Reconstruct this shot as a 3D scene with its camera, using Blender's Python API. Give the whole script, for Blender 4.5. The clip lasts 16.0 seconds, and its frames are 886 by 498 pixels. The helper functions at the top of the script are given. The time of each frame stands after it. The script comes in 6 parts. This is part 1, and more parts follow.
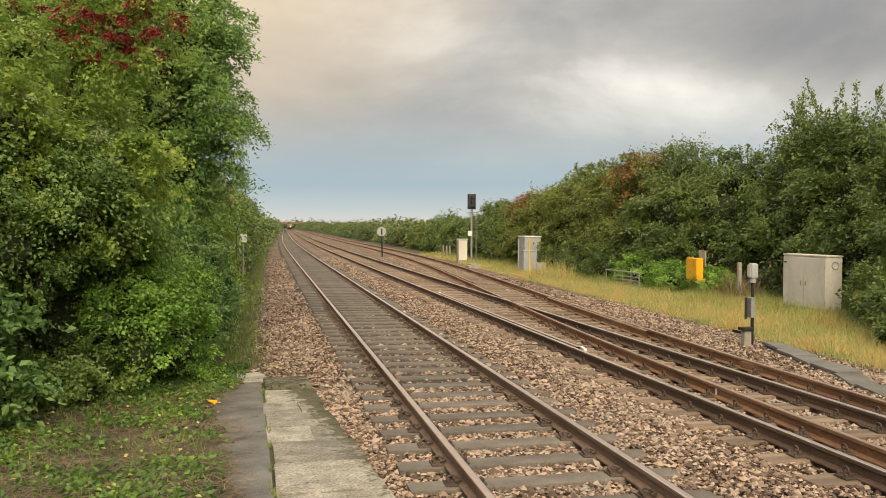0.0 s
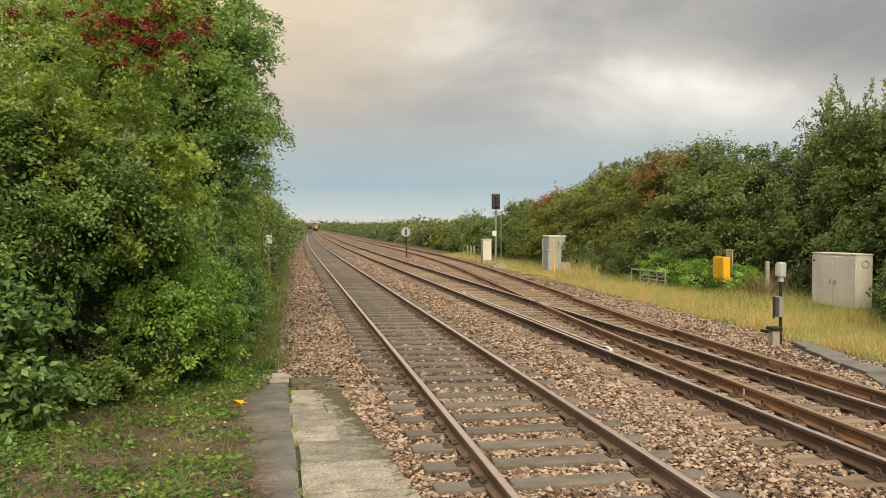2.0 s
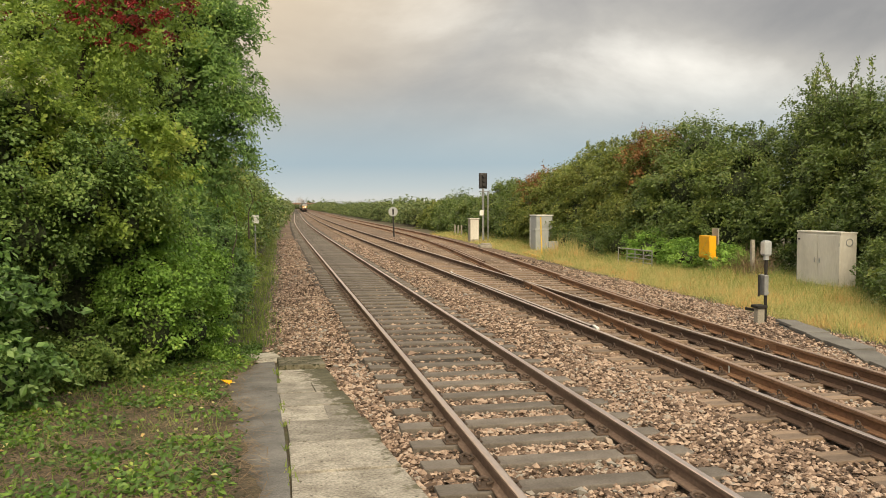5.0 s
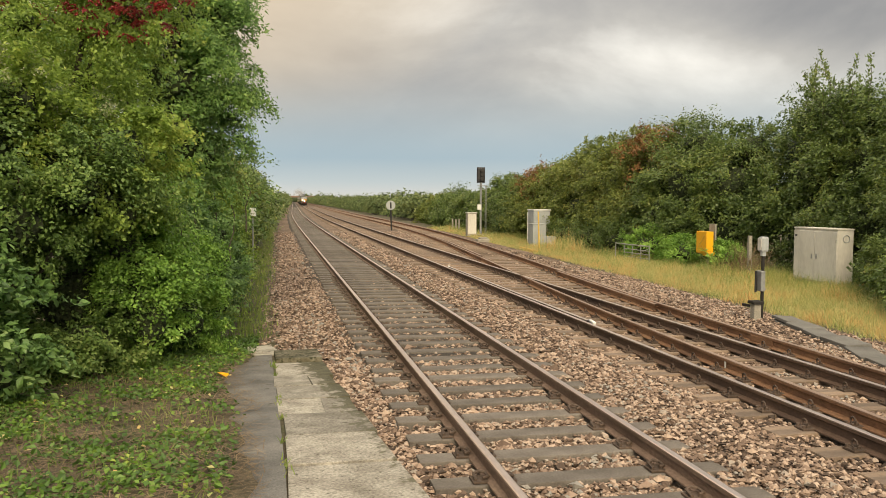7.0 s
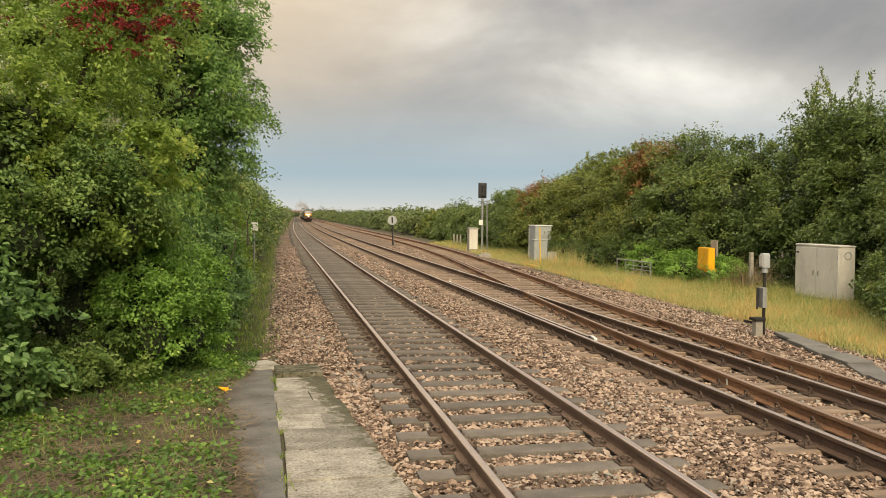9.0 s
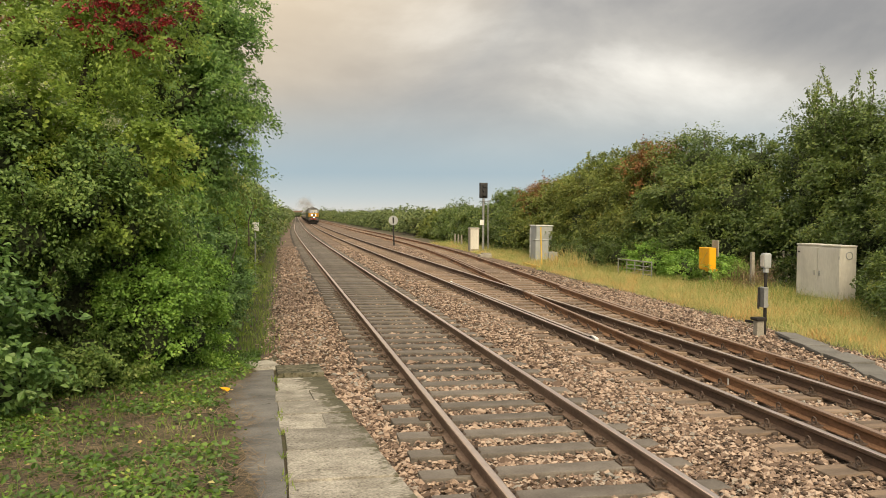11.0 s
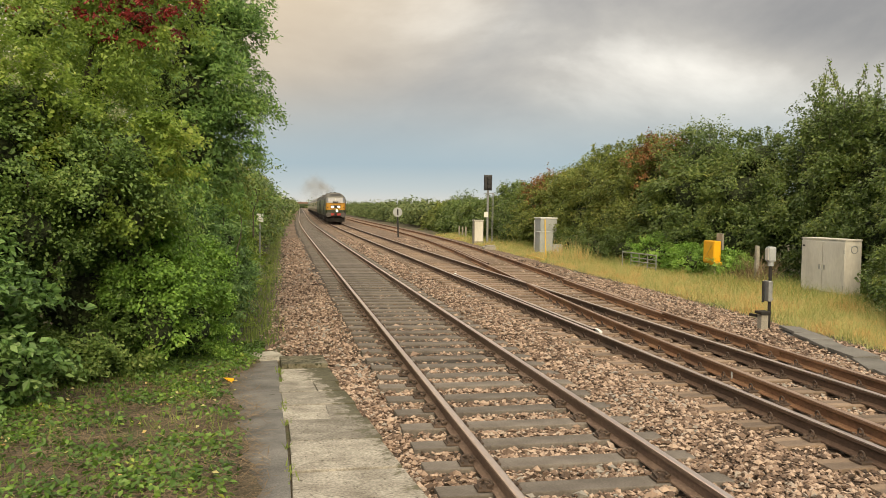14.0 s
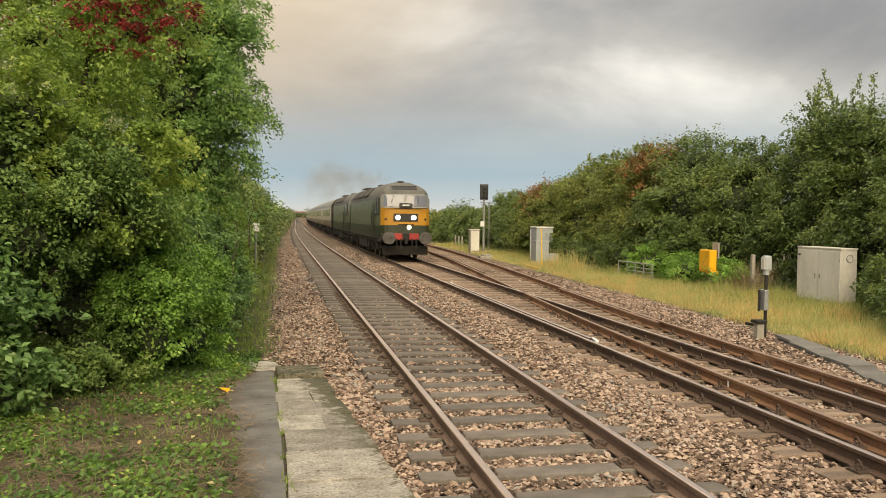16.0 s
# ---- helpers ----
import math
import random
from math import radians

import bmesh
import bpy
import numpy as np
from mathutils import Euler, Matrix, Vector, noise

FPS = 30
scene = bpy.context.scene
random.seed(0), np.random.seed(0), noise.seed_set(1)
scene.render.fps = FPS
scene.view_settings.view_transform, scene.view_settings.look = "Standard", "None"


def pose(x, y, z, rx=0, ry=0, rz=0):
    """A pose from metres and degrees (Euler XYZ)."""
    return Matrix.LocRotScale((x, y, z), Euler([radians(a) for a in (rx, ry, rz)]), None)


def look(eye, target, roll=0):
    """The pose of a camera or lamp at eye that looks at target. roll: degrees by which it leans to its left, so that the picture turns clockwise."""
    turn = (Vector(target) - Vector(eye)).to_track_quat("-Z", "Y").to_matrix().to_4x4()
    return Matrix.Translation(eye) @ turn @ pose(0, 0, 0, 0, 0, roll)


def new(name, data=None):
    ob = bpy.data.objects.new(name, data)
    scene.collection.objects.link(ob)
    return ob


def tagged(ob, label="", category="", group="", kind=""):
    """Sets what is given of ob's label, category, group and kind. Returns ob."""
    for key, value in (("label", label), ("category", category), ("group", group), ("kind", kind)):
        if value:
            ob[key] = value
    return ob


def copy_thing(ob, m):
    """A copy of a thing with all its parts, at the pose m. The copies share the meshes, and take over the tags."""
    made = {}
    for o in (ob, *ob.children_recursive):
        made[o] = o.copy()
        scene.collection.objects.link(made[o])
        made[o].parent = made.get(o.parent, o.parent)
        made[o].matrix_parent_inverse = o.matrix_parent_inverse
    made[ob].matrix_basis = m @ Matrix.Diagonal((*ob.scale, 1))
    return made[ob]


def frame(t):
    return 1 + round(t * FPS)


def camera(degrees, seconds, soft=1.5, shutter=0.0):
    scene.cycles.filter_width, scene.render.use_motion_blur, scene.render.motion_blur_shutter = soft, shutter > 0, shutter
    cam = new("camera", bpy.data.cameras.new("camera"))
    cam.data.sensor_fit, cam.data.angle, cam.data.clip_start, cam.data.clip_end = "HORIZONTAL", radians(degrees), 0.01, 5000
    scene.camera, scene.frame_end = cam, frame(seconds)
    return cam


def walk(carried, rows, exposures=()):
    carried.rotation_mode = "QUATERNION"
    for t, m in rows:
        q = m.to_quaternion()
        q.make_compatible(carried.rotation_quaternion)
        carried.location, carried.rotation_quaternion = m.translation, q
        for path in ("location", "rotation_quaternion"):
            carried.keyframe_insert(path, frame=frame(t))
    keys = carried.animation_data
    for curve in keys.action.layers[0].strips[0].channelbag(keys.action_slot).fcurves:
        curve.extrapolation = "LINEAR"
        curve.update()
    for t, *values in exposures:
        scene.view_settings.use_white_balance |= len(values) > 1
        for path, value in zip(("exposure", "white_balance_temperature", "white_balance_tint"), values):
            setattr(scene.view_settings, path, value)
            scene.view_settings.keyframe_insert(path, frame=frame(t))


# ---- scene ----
# the camera: hand-held on the platform ramp, turning slightly; rail tops are at z = 0, the line runs along +y
EYE = (0.0, 0.0, 2.076)
TURNS = [  # seconds, degrees left of +y, degrees up, roll
    (0.0, -11.972, -1.523, 0.267),
    (0.5, -11.751, -1.458, 0.207),
    (1.0, -10.831, -1.429, -0.192),
    (1.5, -10.384, -1.405, -0.169),
    (2.0, -10.298, -1.516, -0.049),
    (2.5, -10.352, -1.665, -0.104),
    (3.0, -10.528, -1.880, -0.130),
    (3.5, -10.780, -2.195, -0.188),
    (4.0, -11.007, -2.513, -0.269),
    (6.5, -11.364, -3.281, 0.017),
    (7.0, -11.343, -3.343, 0.187),
    (7.5, -11.326, -3.279, 0.308),
    (8.0, -11.280, -3.024, 0.449),
    (8.5, -11.238, -2.634, 0.462),
    (9.0, -11.247, -2.298, 0.433),
    (11.5, -11.154, -2.295, 0.388),
    (12.0, -11.037, -2.415, 0.549),
    (12.5, -10.946, -2.545, 0.613),
    (13.0, -10.915, -2.692, 0.735),
    (13.5, -10.902, -2.805, 0.734),
    (14.0, -10.890, -2.848, 0.651),
    (14.5, -10.910, -2.825, 0.520),
    (15.0, -10.902, -2.706, 0.504),
    (15.5, -10.939, -2.490, 0.525),
    (16.0, -11.143, -2.203, 0.606),
]


def gaze(yaw, pitch, roll):
    a, b = radians(yaw), radians(pitch)
    way = Vector((-math.sin(a) * math.cos(b), math.cos(a) * math.cos(b), math.sin(b)))
    return look(EYE, Vector(EYE) + way, roll)


cam = camera(56.14, 16.0, soft=0.8, shutter=0.2)
walk(cam, [(t, gaze(a, b, c)) for t, a, b, c in TURNS], exposures=[(0, 0.25, 7150, 9), (16, 0.25, 7150, 9)])

# ---- light ----
SUN_UP, SUN_ROUND = 36.0, 185.0   # degrees of height; degrees clockwise from +y
world = bpy.data.worlds.new("overcast_evening")
scene.world = world
world.use_nodes = True
wn, wl = world.node_tree.nodes, world.node_tree.links
wn.clear()


def wnode(kind, **kw):
    n = wn.new(kind)
    for k, v in kw.items():
        n.inputs[k].default_value = v
    return n


def ramp(nodes, stops, ease="LINEAR"):
    r = nodes.new("ShaderNodeValToRGB")
    r.color_ramp.interpolation = ease
    e = r.color_ramp.elements
    while len(e) < len(stops):
        e.new(0.5)
    for i, (p, c) in enumerate(stops):
        e[i].position = p
        e[i].color = (*c, 1) if len(c) == 3 else c
    return r


sky = wn.new("ShaderNodeTexSky")
sky.sky_type, sky.sun_disc = "NISHITA", False
sky.sun_elevation, sky.sun_rotation = radians(SUN_UP), radians(SUN_ROUND)
tc = wn.new("ShaderNodeTexCoord")
sep = wn.new("ShaderNodeSeparateXYZ")
wl.new(tc.outputs["Generated"], sep.inputs[0])


def wmath(op, a, b):
    n = wn.new("ShaderNodeMath"); n.operation = op
    for k, q in enumerate((a, b)):
        if isinstance(q, (int, float)):
            n.inputs[k].default_value = q
        else:
            wl.new(q, n.inputs[k])
    return n.outputs[0]


def lobe(bearing, height, near, far):
    """1 towards that bearing (degrees right of +y) and height, falling to 0 between two angular distances."""
    a, h = radians(bearing), radians(height)
    n = wn.new("ShaderNodeVectorMath"); n.operation = "DISTANCE"
    m = wn.new("ShaderNodeMapping"); m.inputs["Scale"].default_value = (1, 1, 3.4)
    wl.new(tc.outputs["Generated"], m.inputs[0]); wl.new(m.outputs[0], n.inputs[0])
    n.inputs[1].default_value = (math.sin(a) * math.cos(h), math.cos(a) * math.cos(h), 3.4 * math.sin(h))
    r = wn.new("ShaderNodeMapRange"); r.interpolation_type = "SMOOTHERSTEP"
    r.inputs["From Min"].default_value, r.inputs["From Max"].default_value = far, near
    wl.new(n.outputs["Value"], r.inputs[0])
    return r.outputs[0]


# heaped cloud, flattened towards the horizon
cm = wn.new("ShaderNodeMapping")
cm.inputs["Scale"].default_value = (1.0, 1.0, 2.0)
cm.inputs["Location"].default_value = (0.75, 1.1, 0.6)
wl.new(tc.outputs["Generated"], cm.inputs[0])
big = wnode("ShaderNodeTexNoise", Scale=3.6, Detail=10.0, Roughness=0.54, Distortion=0.25)
wl.new(cm.outputs[0], big.inputs["Vector"])
# a bright break to the right, darker bellies beside it
soft_cloud = wmath("ADD", wmath("MULTIPLY", big.outputs["Fac"], 0.75), 0.115)
dens = wmath("ADD", soft_cloud, wmath("MULTIPLY", lobe(27.0, 7.6, 0.0, 0.30), 0.15))
dens = wmath("ADD", dens, wmath("MULTIPLY", lobe(37.0, 12.5, 0.05, 0.30), -0.08))
# cloud brightness: dark grey bellies to bright breaks
tone = ramp(wn, [(0.30, (0.29, 0.295, 0.315)), (0.42, (0.39, 0.39, 0.40)), (0.53, (0.51, 0.505, 0.50)), (0.72, (0.90, 0.90, 0.89))])
wl.new(dens, tone.inputs[0])
# warmth of the low sun behind the thin cloud on the west side
warm = wnode("ShaderNodeVectorMath"); warm.operation = "DOT_PRODUCT"
wl.new(tc.outputs["Generated"], warm.inputs[0])
warm.inputs[1].default_value = Vector((-0.18, 0.82, 0.55)).normalized()
wr = ramp(wn, [(0.84, (0, 0, 0)), (0.985, (0.92, 0.92, 0.92))])
wl.new(warm.outputs["Value"], wr.inputs[0])
tint = wn.new("ShaderNodeMix"); tint.data_type = "RGBA"; tint.blend_type = "MIX"
wl.new(wr.outputs[0], tint.inputs["Factor"])
wl.new(tone.outputs[0], tint.inputs["A"])
tint.inputs["B"].default_value = (0.85, 0.665, 0.44, 1)
# clear blue strip under the cloud deck
low = ramp(wn, [(0.0, (1, 1, 1)), (0.045, (0.9, 0.9, 0.9)), (0.17, (0.0, 0.0, 0.0))], "EASE")
wl.new(sep.outputs["Z"], low.inputs[0])
blue = ramp(wn, [(0.0, (0.66, 0.66, 0.66)), (0.022, (0.47, 0.56, 0.63)), (0.05, (0.33, 0.46, 0.58)), (0.16, (0.46, 0.52, 0.57))])
wl.new(sep.outputs["Z"], blue.inputs[0])
skyadd = wn.new("ShaderNodeMix"); skyadd.data_type = "RGBA"
wl.new(low.outputs[0], skyadd.inputs["Factor"])
wl.new(tint.outputs["Result"], skyadd.inputs["A"]); wl.new(blue.outputs[0], skyadd.inputs["B"])
# an overcast sky is brighter towards the zenith
zen = wn.new("ShaderNodeMapRange"); zen.interpolation_type = "SMOOTHSTEP"
zen.inputs["From Min"].default_value, zen.inputs["From Max"].default_value = 0.28, 1.0
zen.inputs["To Min"].default_value, zen.inputs["To Max"].default_value = 1.0, 2.5
wl.new(sep.outputs["Z"], zen.inputs[0])
bg_c = wnode("ShaderNodeBackground", Strength=1.0)
wl.new(zen.outputs[0], bg_c.inputs["Strength"])
wl.new(skyadd.outputs["Result"], bg_c.inputs["Color"])
bg_s = wnode("ShaderNodeBackground", Strength=0.05)
wl.new(sky.outputs[0], bg_s.inputs["Color"])
both = wn.new("ShaderNodeMixShader"); both.inputs[0].default_value = 0.88
wl.new(bg_s.outputs[0], both.inputs[1]); wl.new(bg_c.outputs[0], both.inputs[2])
wo = wn.new("ShaderNodeOutputWorld")
wl.new(both.outputs[0], wo.inputs[0])

sun_data = bpy.data.lights.new("sun", "SUN")
sun_data.energy, sun_data.angle, sun_data.color = 3.3, radians(40), (1.0, 0.85, 0.62)
sun = new("sun", sun_data)
_d = Vector((math.sin(radians(SUN_ROUND)) * math.cos(radians(SUN_UP)), math.cos(radians(SUN_ROUND)) * math.cos(radians(SUN_UP)), math.sin(radians(SUN_UP))))
sun.matrix_world = look(_d * 50, (0, 0, 0))


# ---- materials ----
def surface(name, colours, rough=0.8, metal=0.0, scale=3.0, fine=40.0, bump=0.3, depth=0.01, spread=0.25, stretch=(1, 1, 1), coords="Object", vary=0.0, spots=None):
    """A worn surface: broad patches of the given colours, fine grain on top, and relief."""
    m = bpy.data.materials.new(name)
    m.use_nodes = True
    n, l = m.node_tree.nodes, m.node_tree.links
    p = n["Principled BSDF"]
    t = n.new("ShaderNodeTexCoord")
    mp = n.new("ShaderNodeMapping"); mp.inputs["Scale"].default_value = stretch
    l.new(t.outputs[coords], mp.inputs[0])
    a = n.new("ShaderNodeTexNoise"); a.inputs["Scale"].default_value = scale; a.inputs["Detail"].default_value = 6; a.inputs["Roughness"].default_value = 0.6
    b = n.new("ShaderNodeTexNoise"); b.inputs["Scale"].default_value = fine; b.inputs["Detail"].default_value = 4
    l.new(mp.outputs[0], a.inputs[0]); l.new(mp.outputs[0], b.inputs[0])
    k = len(colours)
    r = ramp(n, [(0.3 + 0.4 * i / max(1, k - 1), c) for i, c in enumerate(colours)])
    l.new(a.outputs["Fac"], r.inputs[0])
    g = n.new("ShaderNodeMapRange"); g.inputs["From Min"].default_value = 0.3; g.inputs["From Max"].default_value = 0.7
    g.inputs["To Min"].default_value = 1 - spread; g.inputs["To Max"].default_value = 1 + spread
    l.new(b.outputs["Fac"], g.inputs[0])
    last = g.outputs[0]
    if vary:
        o = n.new("ShaderNodeObjectInfo")
        v = n.new("ShaderNodeMapRange"); v.inputs["To Min"].default_value = 1 - vary; v.inputs["To Max"].default_value = 1 + vary
        l.new(o.outputs["Random"], v.inputs[0])
        mu = n.new("ShaderNodeMath"); mu.operation = "MULTIPLY"
        l.new(last, mu.inputs[0]); l.new(v.outputs[0], mu.inputs[1]); last = mu.outputs[0]
    mx = n.new("ShaderNodeVectorMath"); mx.operation = "SCALE"
    l.new(r.outputs[0], mx.inputs[0]); l.new(last, mx.inputs["Scale"])
    last = mx.outputs[0]
    if spots:  # lichen, moss or tar: colour, size, share
        sc = n.new("ShaderNodeTexNoise"); sc.inputs["Scale"].default_value = spots[1]; sc.inputs["Detail"].default_value = 5; sc.inputs["Roughness"].default_value = 0.65
        l.new(mp.outputs[0], sc.inputs[0])
        sr = ramp(n, [(spots[2], (0, 0, 0)), (spots[2] + 0.07, (1, 1, 1))])
        l.new(sc.outputs["Fac"], sr.inputs[0])
        sm = n.new("ShaderNodeMix"); sm.data_type = "RGBA"
        l.new(sr.outputs[0], sm.inputs["Factor"]); l.new(last, sm.inputs["A"])
        sm.inputs["B"].default_value = (*spots[0], 1)
        last = sm.outputs["Result"]
    l.new(last, p.inputs["Base Color"])
    p.inputs["Roughness"].default_value, p.inputs["Metallic"].default_value = rough, metal
    if bump:
        bu = n.new("ShaderNodeBump"); bu.inputs["Strength"].default_value = bump; bu.inputs["Distance"].default_value = depth
        l.new(b.outputs["Fac"], bu.inputs["Height"]); l.new(bu.outputs[0], p.inputs["Normal"])
    return m


def island(name, stops, rough=0.75, glow=0.35, patch=1.2, bump=0.0, lone=0.62):
    """For leaves, blades and stones: a colour for each loose piece, shifted by broad patches; glow is the light let through."""
    m = bpy.data.materials.new(name)
    m.use_nodes = True
    n, l = m.node_tree.nodes, m.node_tree.links
    p = n["Principled BSDF"]
    g = n.new("ShaderNodeNewGeometry")
    t = n.new("ShaderNodeTexCoord")
    a = n.new("ShaderNodeTexNoise"); a.inputs["Scale"].default_value = patch; a.inputs["Detail"].default_value = 3
    l.new(t.outputs["Object"], a.inputs[0])
    s = n.new("ShaderNodeMath"); s.operation = "MULTIPLY_ADD"; s.inputs[1].default_value = lone
    o = n.new("ShaderNodeMath"); o.operation = "MULTIPLY_ADD"; o.inputs[1].default_value = 1.5 if lone < 0.8 else 0.6; o.inputs[2].default_value = -0.56 if lone < 0.8 else -0.25
    l.new(a.outputs["Fac"], o.inputs[0])
    l.new(g.outputs["Random Per Island"], s.inputs[0]); l.new(o.outputs[0], s.inputs[2])
    r = ramp(n, stops)
    l.new(s.outputs[0], r.inputs[0]); l.new(r.outputs[0], p.inputs["Base Color"])
    p.inputs["Roughness"].default_value = rough
    if glow:
        tr = n.new("ShaderNodeBsdfTranslucent"); l.new(r.outputs[0], tr.inputs[0])
        mix = n.new("ShaderNodeMixShader"); mix.inputs[0].default_value = glow
        l.new(p.outputs[0], mix.inputs[1]); l.new(tr.outputs[0], mix.inputs[2])
        l.new(mix.outputs[0], n["Material Output"].inputs[0])
    if bump:
        f = n.new("ShaderNodeTexNoise"); f.inputs["Scale"].default_value = 60; f.inputs["Detail"].default_value = 3
        l.new(t.outputs["Object"], f.inputs[0])
        bu = n.new("ShaderNodeBump"); bu.inputs["Strength"].default_value = bump; bu.inputs["Distance"].default_value = 0.01
        l.new(f.outputs["Fac"], bu.inputs["Height"]); l.new(bu.outputs[0], p.inputs["Normal"])
    return m


def lamp_glass(name, colour, power):
    m = bpy.data.materials.new(name)
    m.use_nodes = True
    p = m.node_tree.nodes["Principled BSDF"]
    p.inputs["Base Color"].default_value = (*colour, 1)
    p.inputs["Emission Color"].default_value = (*colour, 1)
    p.inputs["Emission Strength"].default_value = power
    return m


M_EARTH = surface("earth_with_litter", [(0.055, 0.045, 0.03), (0.09, 0.075, 0.045), (0.06, 0.075, 0.025)], 0.95, scale=1.3, fine=30, bump=0.8, depth=0.03)
M_BED = surface("ballast_gravel", [(0.085, 0.06, 0.043), (0.16, 0.112, 0.079), (0.235, 0.168, 0.12)], 0.95, scale=0.5, fine=16, bump=1.0, depth=0.05, spread=0.45)
M_DIRT = surface("dirty_fine_ballast", [(0.03, 0.025, 0.02), (0.055, 0.046, 0.038), (0.095, 0.08, 0.064)], 0.95, scale=0.8, fine=22, bump=1.0, depth=0.04, spread=0.45)
M_STONE = island("ballast_stone", [(0.0, (0.05, 0.035, 0.026)), (0.25, (0.14, 0.096, 0.072)), (0.55, (0.265, 0.188, 0.142)), (0.85, (0.47, 0.355, 0.275)), (1.0, (0.26, 0.245, 0.22))], 0.9, 0, 0.5, 0.4, 0.95)
M_CONC_SLP = surface("weathered_concrete", [(0.089, 0.076, 0.065), (0.140, 0.123, 0.106), (0.191, 0.170, 0.149)], 0.9, scale=2.5, fine=60, bump=0.35, depth=0.006, vary=0.15)
M_TIMBER = surface("creosoted_timber", [(0.10, 0.075, 0.058), (0.195, 0.145, 0.108), (0.30, 0.215, 0.15)], 0.9, scale=2.0, fine=45, bump=0.5, depth=0.008, stretch=(0.3, 3, 3), vary=0.22)
M_RUST = surface("rusty_rail_web", [(0.06, 0.038, 0.028), (0.105, 0.065, 0.046), (0.15, 0.09, 0.058)], 0.8, 0.1, 2.0, 50, 0.3, 0.003, stretch=(1, 0.4, 1))
M_RUST2 = surface("orange_rusted_rail", [(0.113, 0.063, 0.040), (0.226, 0.119, 0.065), (0.305, 0.176, 0.097)], 0.85, 0.1, 1.5, 50, 0.4, 0.003, stretch=(1, 0.4, 1))
# lighter brown web for the first track's rails
M_RUST_PALE = surface("pale_brown_rail_web", [(0.119, 0.078, 0.057), (0.189, 0.127, 0.095), (0.238, 0.168, 0.126)], 0.75, 0.15, 2.0, 50, 0.3, 0.003, stretch=(1, 0.4, 1))
M_SHINE = surface("polished_rail_head", [(0.56, 0.47, 0.43), (0.72, 0.62, 0.57)], 0.36, 0.95, 3, 80, 0.06, 0.001, 0.1, stretch=(1, 0.1, 1))
M_DULL = surface("dull_rail_head", [(0.250, 0.172, 0.132), (0.362, 0.259, 0.198)], 0.5, 0.5, 3, 60, 0.1, 0.001, 0.15, stretch=(1, 0.1, 1))
M_CLIP = surface("rusted_iron", [(0.07, 0.05, 0.04), (0.14, 0.10, 0.076)], 0.75, 0.3, 6, 60, 0.4, 0.004, vary=0.2)
M_SLAB = surface("platform_slab", [(0.20, 0.185, 0.15), (0.33, 0.31, 0.26), (0.42, 0.395, 0.335)], 0.92, scale=2.2, fine=55, bump=0.5, depth=0.008, vary=0.2, spots=((0.075, 0.068, 0.045), 9.0, 0.58))
M_MOSS_SLAB = surface("mossy_slab", [(0.06, 0.056, 0.034), (0.12, 0.108, 0.07), (0.23, 0.21, 0.165)], 0.95, scale=3.5, fine=30, bump=0.9, depth=0.03, vary=0.15, spots=((0.035, 0.038, 0.016), 11.0, 0.50))
M_ASPHALT = surface("worn_asphalt", [(0.098, 0.095, 0.089), (0.152, 0.147, 0.137), (0.206, 0.197, 0.180)], 0.95, scale=2.4, fine=70, bump=0.7, depth=0.01, spots=((0.07, 0.062, 0.048), 5.0, 0.63))
M_GREYPAINT = surface("grey_cabinet_paint", [(0.488, 0.469, 0.422), (0.607, 0.587, 0.528), (0.660, 0.640, 0.581)], 0.6, scale=1.3, fine=20, bump=0.05, depth=0.002, spread=0.06, stretch=(1, 1, 0.35))
M_PALEGREY = surface("pale_grey_steel", [(0.30, 0.325, 0.33), (0.40, 0.425, 0.43)], 0.5, 0.1, 2, 25, 0.05, 0.002, 0.07)
M_GALV = surface("galvanised_steel", [(0.28, 0.29, 0.29), (0.44, 0.45, 0.45)], 0.45, 0.7, 8, 60, 0.1, 0.002, 0.12)
M_YELLOW = surface("yellow_paint", [(0.72, 0.36, 0.01), (0.82, 0.43, 0.012)], 0.5, scale=2, fine=20, bump=0.05, depth=0.002, spread=0.06)
M_YELPOST = surface("faded_yellow_paint", [(0.55, 0.36, 0.06), (0.70, 0.50, 0.13)], 0.7, scale=6, fine=40, bump=0.1, depth=0.002)
M_BLACK = surface("matt_black", [(0.012, 0.012, 0.013), (0.028, 0.027, 0.027)], 0.6, 0.0, 5, 40, 0.15, 0.003)
M_WHITE = surface("white_enamel", [(0.62, 0.63, 0.60), (0.76, 0.77, 0.74)], 0.5, scale=3, fine=20, bump=0.05, depth=0.002, spread=0.05)
M_POSTCONC = surface("concrete_post", [(0.24, 0.22, 0.185), (0.36, 0.34, 0.29)], 0.95, scale=3, fine=40, bump=0.4, depth=0.006)
M_TROUGH = surface("trough_lid_concrete", [(0.12, 0.115, 0.105), (0.19, 0.185, 0.17)], 0.92, scale=2, fine=50, bump=0.4, depth=0.006, vary=0.12)
M_BARK = surface("bark", [(0.05, 0.04, 0.03), (0.10, 0.08, 0.06)], 0.95, scale=4, fine=25, bump=0.8, depth=0.02)
M_LGREEN = surface("dark_green_livery", [(0.023, 0.031, 0.016), (0.033, 0.040, 0.021)], 0.42, scale=0.7, fine=12, bump=0.03, depth=0.002, spread=0.1)
M_LGREEN2 = surface("olive_green_livery", [(0.105, 0.115, 0.062), (0.155, 0.160, 0.09)], 0.38, scale=0.7, fine=12, bump=0.03, depth=0.002, spread=0.08)
